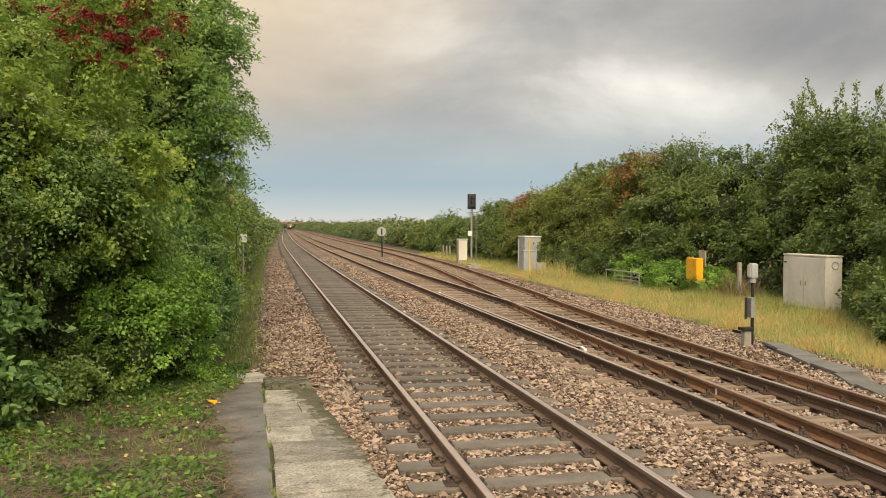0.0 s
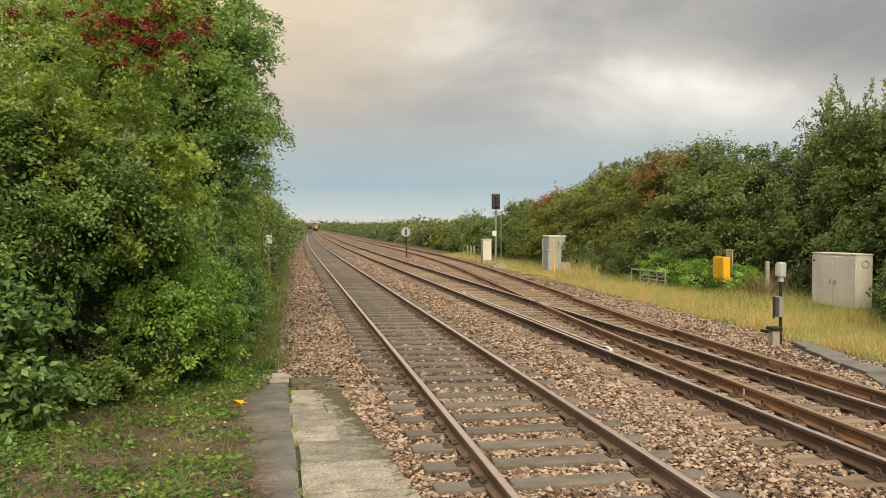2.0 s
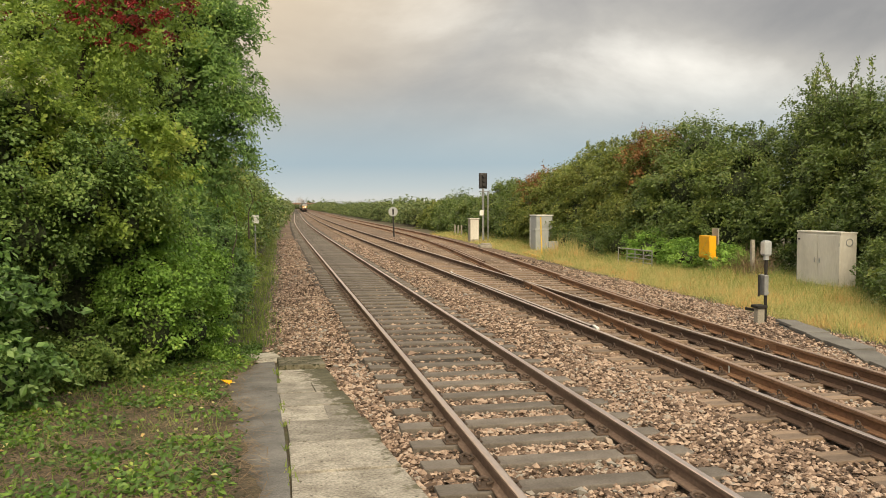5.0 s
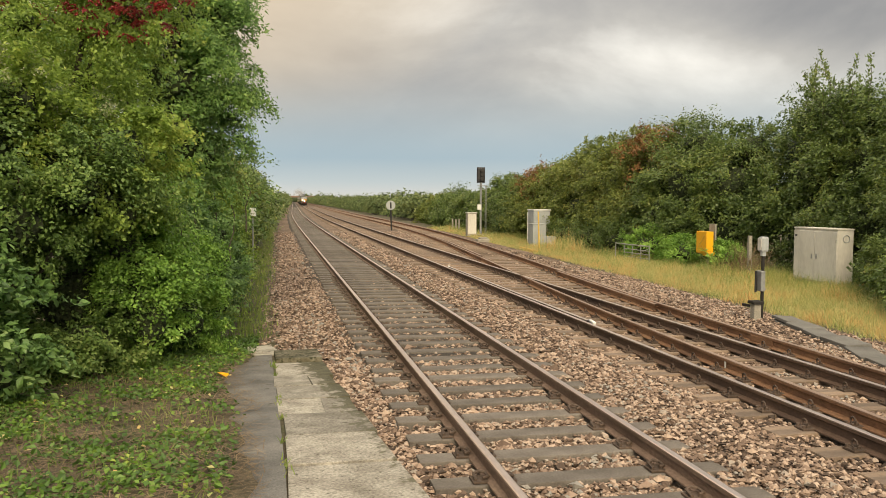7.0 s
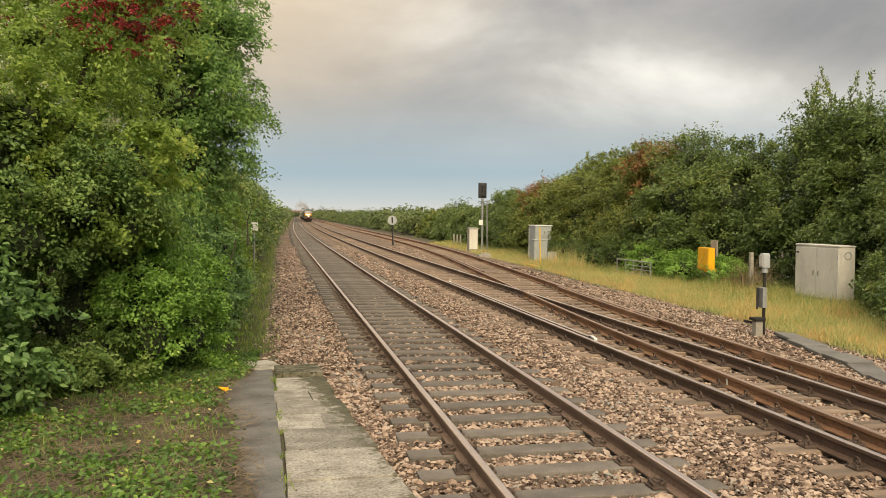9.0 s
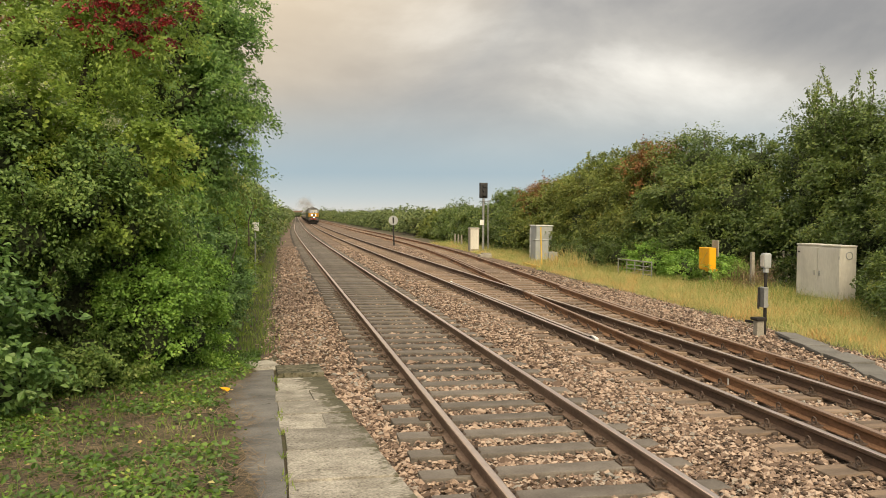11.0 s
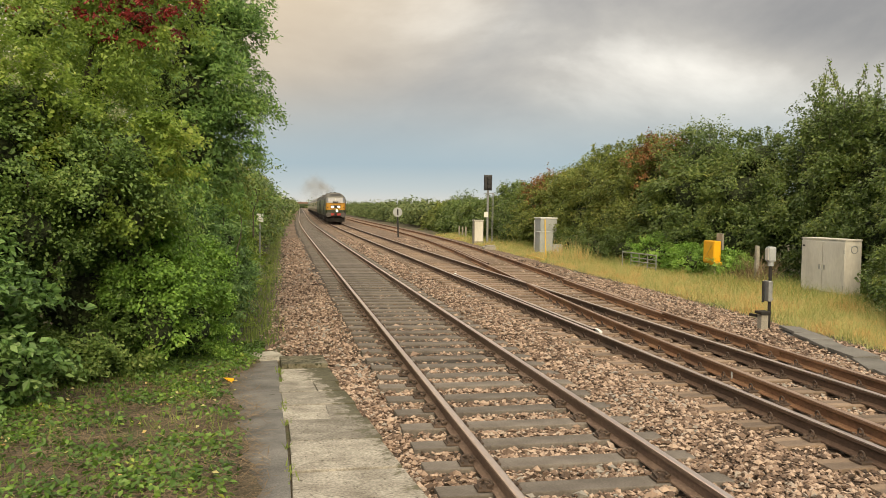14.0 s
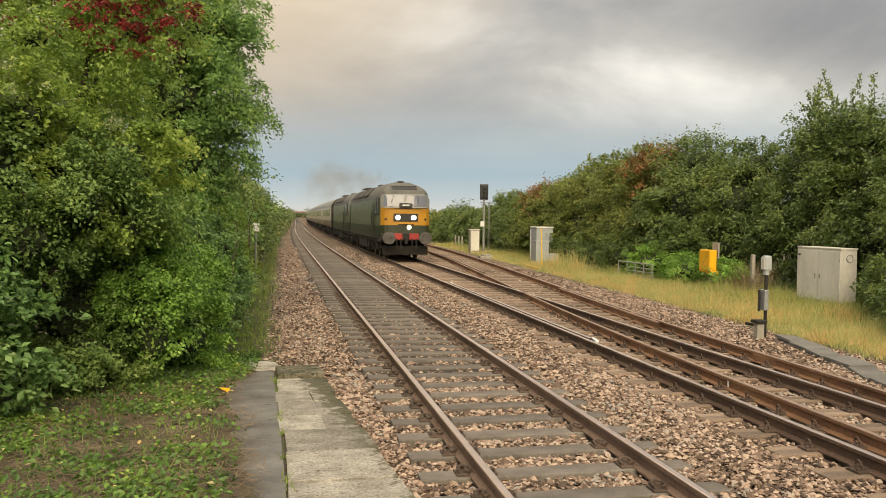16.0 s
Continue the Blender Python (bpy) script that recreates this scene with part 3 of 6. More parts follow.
def make_bed():
    """The ballast bed: one sheet with shoulders, under all the tracks."""
    xs = np.array([-0.45, 0.1, 0.45, 1.2, 2.4, 3.5, 4.1, 4.7, 6.0, 7.4, 8.4, 9.0, 9.7])
    zs = np.array([-0.31, -0.265, -0.26, -0.255, -0.255, -0.24, -0.185, -0.222, -0.205, -0.205, -0.215, -0.26, -0.33])
    ys = np.concatenate([np.arange(-8, 60, 1.0), np.arange(60, 200, 5), np.arange(200, 1001, 20)])
    far = np.interp(ys, [6, 20, 42, 60, 90], [0, 0.9, 2.3, 3.2, 3.8])
    V = []
    for y, w in zip(ys, far):
        for x, z in zip(xs, zs):
            V.append((x + bend(y) + w * np.clip((x - 6) / 2, 0, 1), y, z + 0.012 * math.sin(x * 9 + y * 5)))
    k = len(xs)
    i = (np.arange(len(ys) - 1)[:, None] * k + np.arange(k - 1)[None]).ravel()
    b = new("ballast_bed", quads("ballast_bed", np.array(V), np.stack([i, i + 1, i + k + 1, i + k], 1), M_BED, True))
    tagged(b, "pinkish brown crushed stone ballast bed under the tracks", "ballast", kind="structure")


def make_four_foot():
    """Dirt-darkened finer stone between and beside the sleepers of the first track."""
    ys = np.concatenate([np.arange(11.0, 60, 1.0), np.arange(60, 200, 5), np.arange(200, 1001, 20)])
    xs = np.array([1.02, 1.35, 2.0, 2.9, 3.5, 3.82])
    zs = np.array([-0.235, -0.196, -0.192, -0.192, -0.196, -0.225])
    V = np.array([[(x + float(bend(y)) + 0.05 * math.sin(y * 1.7 + x * 5), y, z + float(np.interp(y, [20, 42], [0, 0.024]))) for x, z in zip(xs, zs)] for y in ys]).reshape(-1, 3)
    k = len(xs)
    i = (np.arange(len(ys) - 1)[:, None] * k + np.arange(k - 1)[None]).ravel()
    b = new("dirty_ballast_strip", quads("dirty_ballast_strip", V, np.stack([i, i + 1, i + k + 1, i + k], 1), M_DIRT, True))
    tagged(b, "grey dirt-darkened fine ballast between the rails", "ballast", kind="structure")


make_ground()
make_bed()
make_four_foot()

# ---- tracks ----
GAUGE = 0.7525                       # half the distance between rail centres
T1, T2 = 2.4375, 5.9525              # centre lines
T3_Y = [-8, 6.7, 8.5, 10.7, 13.6, 16, 19.2, 23, 28, 32, 42, 52, 62, 75, 90, 1000]
T3_X = [6.0, 6.45, 6.53, 6.62, 6.76, 6.92, 7.18, 7.52, 7.98, 8.34, 9.2, 9.83, 10.22, 10.48, 10.6, 10.6]


def t3(y):
    """Centre line of the branching track."""
    y = np.asarray(y, float)
    return (np.interp(y - 1.5, T3_Y, T3_X) + np.interp(y, T3_Y, T3_X) + np.interp(y + 1.5, T3_Y, T3_X)) / 3


def run(a, b):
    y = np.concatenate([np.arange(-8, 80, 2.0), np.arange(80, 200, 6), np.arange(200, 1001, 25)])
    y = np.unique(np.concatenate([[a, b], y[(y > a) & (y < b)]]))
    return y


def rail_mesh(name, ys, xs, zoff, material, top, half=1.0):
    """A rail of the flat-bottom section swept along; the head's top is a strip of its own, returned as a second mesh."""
    sec = [(-0.035, -0.004), (-0.036, -0.036), (-0.012, -0.05), (-0.010, -0.125), (-0.068, -0.145), (-0.070, -0.158), (0.070, -0.158), (0.068, -0.145), (0.010, -0.125), (0.012, -0.05), (0.036, -0.036), (0.035, -0.004)]
    hd = [(-0.036, -0.012), (-0.033, -0.002), (-0.022, 0.002), (0.022, 0.002), (0.033, -0.002), (0.036, -0.012)]
    out = []
    for pts, mat in ((sec, material), (hd, top)):
        k = len(pts)
        V = np.array([[(x + px * half, y, zoff + pz) for px, pz in pts] for x, y in zip(xs, ys)]).reshape(-1, 3)
        i = (np.arange(len(ys) - 1)[:, None] * k + np.arange(k - 1)[None]).ravel()
        out.append(quads(name, V, np.stack([i, i + 1, i + k + 1, i + k], 1), mat))
    return out


def rail(parent, offset, a, b, material, top, label, follow=None, name="rail", zoff=0.0):
    ys = run(a, b)
    xs = (follow(ys) if follow else 0) + offset + bend(ys)
    web, head = rail_mesh(name, ys, xs, zoff, material, top)
    r = new(name, web); r.parent = parent; tagged(r, label)
    h = new("rail_head", head); h.parent = r
    return r


def sleeper_mesh(length, material, wide=0.25, high=0.15, dish=True):
    bm = bmesh.new()
    add_box(bm, (length, wide, high), (0, 0, -high / 2), 0.012)
    if dish:  # lower towards the middle, as cast
        for v in bm.verts:
            if v.co.z > -0.05:
                v.co.z -= 0.018 * max(0.0, 1 - abs(v.co.x) / 0.55)
    return mesh_of("sleeper", bm, material)


def clip_mesh():
    """A rail clip: a bent bar on a small plate."""
    bm = bmesh.new()
    add_box(bm, (0.15, 0.16, 0.018), (0, 0, 0.009), 0.004)
    path = [(-0.05, -0.05, 0.03), (-0.045, 0.05, 0.045), (0.0, 0.065, 0.06), (0.05, 0.04, 0.05), (0.055, -0.03, 0.045), (0.01, -0.055, 0.04)]
    for p, q in zip(path, path[1:]):
        p, q = Vector(p), Vector(q)
        m = Matrix.Translation((p + q) / 2) @ (q - p).to_track_quat("Z", "Y").to_matrix().to_4x4()
        vs = bmesh.ops.create_cone(bm, cap_ends=True, segments=6, radius1=0.013, radius2=0.013, depth=(q - p).length + 0.012)["verts"]
        bmesh.ops.transform(bm, matrix=m, verts=vs)
    return mesh_of("rail_clip", bm, M_CLIP)


def chair_mesh():
    """A bolted iron baseplate with two screw spikes and a coiled key, as under the branching track."""
    bm = bmesh.new()
    add_box(bm, (0.36, 0.16, 0.022), (0, 0, 0.011), 0.005)
    for s in (-1, 1):
        add_box(bm, (0.04, 0.08, 0.035), (s * 0.095, 0, 0.03), 0.008)
        add_tube(bm, 0.018, 0.035, (s * 0.155, 0.05, 0.03), seg=8)
        add_tube(bm, 0.018, 0.035, (s * 0.155, -0.05, 0.03), seg=8)
        for k in range(8):
            a, b = 2 * math.pi * k / 8, 2 * math.pi * (k + 1) / 8
            p = Vector((s * 0.115, 0.038 * math.cos(a), 0.062 + 0.038 * math.sin(a)))
            q = Vector((s * 0.115, 0.038 * math.cos(b), 0.062 + 0.038 * math.sin(b)))
            m = Matrix.Translation((p + q) / 2) @ (q - p).to_track_quat("Z", "Y").to_matrix().to_4x4()
            vs = bmesh.ops.create_cone(bm, cap_ends=False, segments=5, radius1=0.010, radius2=0.010, depth=(q - p).length + 0.01)["verts"]
            bmesh.ops.transform(bm, matrix=m, verts=vs)
    return mesh_of("baseplate", bm, M_CLIP)


def far_sleepers(name, parent, ys, centre, length, material):
    """Sleepers beyond the stretch that the camera stands on, in one mesh."""
    b = np.array([(x, y, z) for x in (-0.5, 0.5) for y in (-0.5, 0.5) for z in (-1, 0)])
    q = np.array([(0, 1, 3, 2), (4, 6, 7, 5), (0, 4, 5, 1), (2, 3, 7, 6), (1, 5, 7, 3)])
    V, F = [], []
    for i, y in enumerate(ys):
        V.append(b * (length, 0.25, 0.13) + (centre(y) + float(bend(y)), y, -0.160)); F.append(q + 8 * i)
    o = new(name, quads(name, np.concatenate(V), np.concatenate(F), material))
    o.parent = parent
    return tagged(o, kind="stuff")


SLP = 0.645
CLIP, CHAIR = clip_mesh(), chair_mesh()


def main_track(name, centre, y0, label, material, near_to, web, top, dish=True, beams=None):
    e = thing(name, pose(0, 0, 0), label, "railway track", kind="structure")
    for s in (-1, 1):
        rail(e, centre + s * GAUGE, -8, 1000, web, top, "")
    me = sleeper_mesh(2.5, material, dish=dish)
    rng = np.random.default_rng(int(centre * 10))
    ys = np.arange(y0, near_to, SLP)
    for y in ys:
        if beams and beams[0] < y < beams[1]:
            continue
        shared("sleeper", me, e, pose(centre + rng.normal() * 0.012 + float(bend(y)), y, -0.158 + rng.normal() * 0.003, 0, 0, rng.normal() * 0.35))
        if y < 24:
            for s in (-1, 1):
                for o in (-1, 1):
                    x = centre + s * GAUGE + o * 0.105
                    shared("rail_clip", CLIP, e, pose(x, y + 0.01 * rng.normal(), -0.158, 0, 0, 0 if o < 0 else 180))
    far_sleepers("distant_sleepers", e, np.arange(ys[-1] + SLP, 260, SLP), lambda y: centre, 2.5, material)
    return e


Y0 = 6.338 - 8 * SLP + 0.0
main_track("main_track", T1, Y0, "plain track with polished rails on grey concrete sleepers", M_CONC_SLP, 60, M_RUST_PALE, M_SHINE)
second = main_track("second_track", T2, Y0 + 0.2, "track with dark rails on brown timber sleepers", M_TIMBER, 80, M_RUST, M_SHINE, False, (-2, 42))
branch = thing("branch_track", pose(0, 0, 0), "rusty branching track leaving over long timbers", "railway track", kind="structure")
for s in (-1, 1):
    rail(branch, s * GAUGE, -8 if s > 0 else -8, 1000, M_RUST2, M_DULL, "orange rusted rail", t3)


def timbers():
    """Long bearers under both tracks of the turnout, then plain sleepers under the branch."""
    rng = np.random.default_rng(5)
    y = 0.9
    while y < 42:
        right = float(t3(y)) + 1.3
        L = right - 4.7
        me = sleeper_mesh(L, M_TIMBER, 0.3, 0.15, False)
        shared("long_timber", me, branch, pose((right + 4.7) / 2, y, -0.160, 0, 0, rng.normal() * 0.4))
        if y < 26:
            for x in (T2 - GAUGE, T2 + GAUGE, float(t3(y)) - GAUGE, float(t3(y)) + GAUGE):
                if y > 12 and abs(x - (T2 + GAUGE)) < 0.24 and x != T2 + GAUGE:
                    continue
                shared("baseplate", CHAIR, branch, pose(x, y + 0.01 * rng.normal(), -0.158, 0, 0, rng.normal() * 2))
        y += 0.70
    me = sleeper_mesh(2.5, M_TIMBER, 0.25, 0.15, False)
    for y in np.arange(42, 62, SLP):
        shared("sleeper", me, branch, pose(float(t3(y)) + float(bend(y)), y, -0.158, 0, 0, -3 + rng.normal() * 0.4))
    far_sleepers("distant_sleepers", branch, np.arange(62, 260, SLP), lambda y: float(t3(y)), 2.5, M_TIMBER)


timbers()
# check rails beside the running rails at the crossing, with flared, whitened ends
rail(second, T2 - GAUGE + 0.125, 13.6, 25.6, M_RUST, M_SHINE, "check rail beside the running rail", name="check_rail")
rail(branch, GAUGE - 0.13, 15.5, 23.5, M_RUST2, M_DULL, "rusty check rail", t3, "check_rail")
rail(branch, -GAUGE + 0.16, 30.5, 48, M_RUST2, M_DULL, "wing rail at the crossing", t3, "wing_rail")
for y, x in ((13.5, T2 - GAUGE + 0.15), (25.7, T2 - GAUGE + 0.15)):
    part("flared_end", box((0.06, 0.35, 0.05), (x, y, -0.02), 0.012, (0, 0, -9)), M_WHITE, second, "whitened flared rail end")
for k in range(6):
    part("distance_block", box((0.10, 0.16, 0.11), (float(t3(16 + k * 1.3)) + GAUGE - 0.065, 16 + k * 1.3, -0.055), 0.02), M_RUST2, branch)
part("joint_bar", box((0.02, 0.62, 0.10), (float(t3(11.6)) + GAUGE - 0.03, 11.6, -0.085), 0.008), M_RUST2, branch, "bolted rail joint bar")
part("white_mark", box((0.012, 0.03, 0.11), (float(t3(9.95)) - GAUGE - 0.024, 9.95, -0.075), 0.003), M_WHITE, branch, "white paint mark on the rail")


def stones():
    """Loose ballast stones lying over the bed; one piece of stuff for each stretch."""
    rng = np.random.default_rng(11)
    t = (1 + 5 ** 0.5) / 2
    ico = np.array([(-1, t, 0), (1, t, 0), (-1, -t, 0), (1, -t, 0), (0, -1, t), (0, 1, t), (0, -1, -t), (0, 1, -t), (t, 0, -1), (t, 0, 1), (-t, 0, -1), (-t, 0, 1)]) / 1.9
    fac = np.array([(0, 11, 5), (0, 5, 1), (0, 1, 7), (0, 7, 10), (0, 10, 11), (1, 5, 9), (5, 11, 4), (11, 10, 2), (10, 7, 6), (7, 1, 8), (3, 9, 4), (3, 4, 2), (3, 2, 6), (3, 6, 8), (3, 8, 9), (4, 9, 5), (2, 4, 11), (6, 2, 10), (8, 6, 7), (9, 8, 1)])
    octa = np.array([(1, 0, 0), (-1, 0, 0), (0, 1, 0), (0, -1, 0), (0, 0, 1), (0, 0, -1)], float)
    ofac = np.array([(0, 2, 4), (2, 1, 4), (1, 3, 4), (3, 0, 4), (2, 0, 5), (1, 2, 5), (3, 1, 5), (0, 3, 5)])
    prof_x = [-0.5, 0.1, 0.45, 1.2, 2.4, 3.5, 4.1, 4.7, 6.0, 7.4, 8.4, 9.0, 10.2]
    prof_z = [-0.28, -0.225, -0.205, -0.20, -0.20, -0.185, -0.135, -0.19, -0.20, -0.20, -0.19, -0.235, -0.28]

    def band(y0, y1, per, rad, V, F, name):
        wide = 11.0
        n = int((y1 - y0) * wide * per)
        x, y = rng.uniform(-0.45, -0.45 + wide, n), rng.uniform(y0, y1, n)
        far = np.interp(y, [6, 20, 42, 60], [0, 0.9, 2.3, 3.2])
        keep = x < 9.4 + far
        # not on the sleepers of the first track, seldom on the timbers, never on the platform
        d1 = np.abs((y - Y0 + SLP / 2) % SLP - SLP / 2)
        keep &= ~((np.abs(x - T1) < 1.24) & (d1 < 0.135))
        d2 = np.abs((y - 0.9 + 0.35) % 0.70 - 0.35)
        keep &= ~((x > 4.72) & (x < 7.3 + far) & (d2 < 0.16) & (y < 42) & (rng.random(n) < 0.96))
        keep &= ~((x < np.interp(y, [3, 5.7, 6.8, 8.7, 10.1, 11.4, 12.4], [1.06, 0.90, 0.83, 0.78, 0.69, 0.63, 0.60])) & (y < 12.4))
        for c in (T1 - GAUGE, T1 + GAUGE, T2 - GAUGE, T2 + GAUGE):
            keep &= np.abs(x - c) > 0.085
        keep &= np.abs(x - t3(y) - GAUGE) > 0.085
        keep &= np.abs(x - t3(y) + GAUGE) > 0.085
        keep &= ~((np.abs(x - T1) < 1.3) & (y > 13) & (rng.random(n) < np.clip((y - 13) / 8, 0, 0.85)))
        # thin towards the edges of the bed
        keep &= rng.random(n) < np.clip((x + 0.5) / 0.5, 0, 1)
        x, y = x[keep], y[keep]
        n = len(x)
        z = np.interp(x - np.interp(y, [6, 20, 42, 60], [0, 0.9, 2.3, 3.2]) * np.clip((x - 6) / 2, 0, 1), prof_x, prof_z) + rng.uniform(-0.035, 0.018, n) + 0.0 * (np.abs(x - T1) < 1.2)
        s = rad * rng.lognormal(0, 0.28, (n, 1)) * rng.uniform([0.85, 0.65, 0.42], [1.35, 1.0, 0.8], (n, 3))
        v = V[None] * (1 + rng.normal(size=(n, len(V), 1)) * 0.17) * s[:, None]
        a, b = rng.uniform(0, 2 * np.pi, n), rng.normal(size=n) * 0.45
        ca, sa, cb, sb = np.cos(a)[:, None], np.sin(a)[:, None], np.cos(b)[:, None], np.sin(b)[:, None]
        yy, zz = v[..., 1] * cb - v[..., 2] * sb, v[..., 1] * sb + v[..., 2] * cb
        xx, yy = v[..., 0] * ca - yy * sa, v[..., 0] * sa + yy * ca
        v = np.stack([xx + (x + bend(y))[:, None], yy + y[:, None], zz + z[:, None]], -1).reshape(-1, 3)
        f = (F[None] + (np.arange(n) * len(V))[:, None, None]).reshape(-1, 3)
        tagged(new(name, quads(name, v, f, M_STONE)), "loose pinkish brown crushed ballast stones", "ballast stones", kind="stuff")

    band(4.6, 11.5, 1020, 0.0275, octa, ofac, "ballast_stones")
    band(11.5, 24.0, 400, 0.029, octa, ofac, "ballast_stones_mid")
    band(24.0, 60.0, 75, 0.036, octa, ofac, "ballast_stones_far")


stones()


# ---- platform ramp ----
def platform():
    e = thing("platform", pose(0, 0, 0), "worn sloping end of a station platform", "platform", kind="structure")
    # body of the ramp with its edge towards the track drawing in
    bm = bmesh.new()
    line = [(-3.0, 1.30), (3.0, 1.06), (5.7, 0.88), (6.8, 0.81), (8.7, 0.76), (10.1, 0.67), (11.4, 0.61), (11.9, 0.59)]
    rows = []
    for y, x in line:
        z = float(ramp_z(y)) - 0.05
        rows.append([bm.verts.new(p) for p in ((-0.95, y, z - 0.5), (-0.95, y, z), (x - 0.03, y, z), (x - 0.03, y, z - 0.7))])
    for a, b in zip(rows, rows[1:]):
        for k in range(3):
            bm.faces.new((a[k], a[k + 1], b[k + 1], b[k]))
    bm.faces.new(rows[0]); bm.faces.new(rows[-1][::-1])
    part("ramp_body", bm, M_POSTCONC, e)
    # asphalt strip beside the coping, with a broken edge
    bm = bmesh.new()
    rng = np.random.default_rng(3)
    prev = None
    for y in np.arange(-3, 12.9, 0.16):
        w = float(np.interp(y, [-3, 5.9, 8.4, 10.3, 11.1, 12.2, 13], [-0.1, -0.17, -0.42, -0.66, -0.56, -0.34, -0.28])) + 0.05 * math.sin(y * 3.1) * math.sin(y * 7.3 + 1) + rng.normal() * 0.02
        xr = float(np.interp(y, [-3, 5.9, 8.6, 10.2, 13.3], [0.10, 0.06, 0.01, -0.03, -0.09])) - 0.012
        z = float(ramp_z(y))
        row = [bm.verts.new((w - 0.02, y, z - 0.03)), bm.verts.new((w, y, z + 0.004)), bm.verts.new(((w + xr) / 2, y, z + 0.012 + 0.006 * math.sin(y * 5))), bm.verts.new((xr, y, z + 0.008))]
        if prev:
            for k in range(3):
                bm.faces.new((prev[k], prev[k + 1], row[k + 1], row[k]))
        prev = row
    part("asphalt_strip", bm, M_ASPHALT, e, "cracked grey asphalt strip", smooth=True)
    # coping slabs, each in an inner clean piece and a mossy outer piece where they are split
    ys = [2.2, 3.1, 4.0, 4.95, 5.93, 6.9, 7.82, 8.62, 9.45, 10.22, 11.45]
    shift = [(rng.normal() * 0.014, rng.normal() * 0.005) for _ in ys]   # settled unevenly
    for k, (a, b) in enumerate(zip(ys, ys[1:])):
        xl = lambda y: float(np.interp(y, [-3, 5.9, 8.6, 10.2, 13.3], [0.10, 0.06, 0.01, -0.03, -0.09]))
        xr = lambda y: float(np.interp(y, [p[0] for p in line], [p[1] for p in line]))
        cut = 0.55
        halves = [(0.0, cut, M_COPING), (cut, 1.0, M_COPING)] if k in (6, 8) else [(0.0, 1.0, M_COPING)]
        for u0, u1, mat in halves:
            bm = bmesh.new()
            g = 0.017
            jx, jz = shift[k]
            cs = []
            for y, u in ((a + g, u0), (a + g, u1), (b - g, u1), (b - g, u0)):
                x = xl(y) * (1 - u) + xr(y) * u + (0.006 if u == u0 else -0.006) + (jx if u in (0.0, 1.0) else 0) + rng.normal() * 0.007
                cs.append((x, y + rng.normal() * 0.005, float(ramp_z(y)) + 0.014 + jz))
            top = [bm.verts.new(c) for c in cs]
            bot = [bm.verts.new((c[0], c[1], c[2] - 0.07)) for c in cs]
            bm.faces.new(top)
            for i in range(4):
                bm.faces.new((top[i], bot[i], bot[(i + 1) % 4], top[(i + 1) % 4]))
            bmesh.ops.recalc_face_normals(bm, faces=bm.faces[:])
            bmesh.ops.bevel(bm, geom=[q for q in bm.edges if all(w in top for w in q.verts)], offset=0.004, segments=1, affect="EDGES")
            part("coping_slab", bm, mat, e, "")
    # broken mossy end piece
    bm = bmesh.new()
    add_box(bm, (0.64, 0.95, 0.10), (0.28, 12.05, float(ramp_z(12.0)) - 0.0), 0.02, (-3.2, 0, 2))
    part("end_slab", bm, M_MOSS_SLAB, e, "dark mossy end slab")
    part("flat_stone", box((0.42, 0.75, 0.05), (-0.22, 12.75, float(ramp_z(12.7)) + 0.01), 0.015, (0, 0, 14)), M_SLAB, e)


platform()


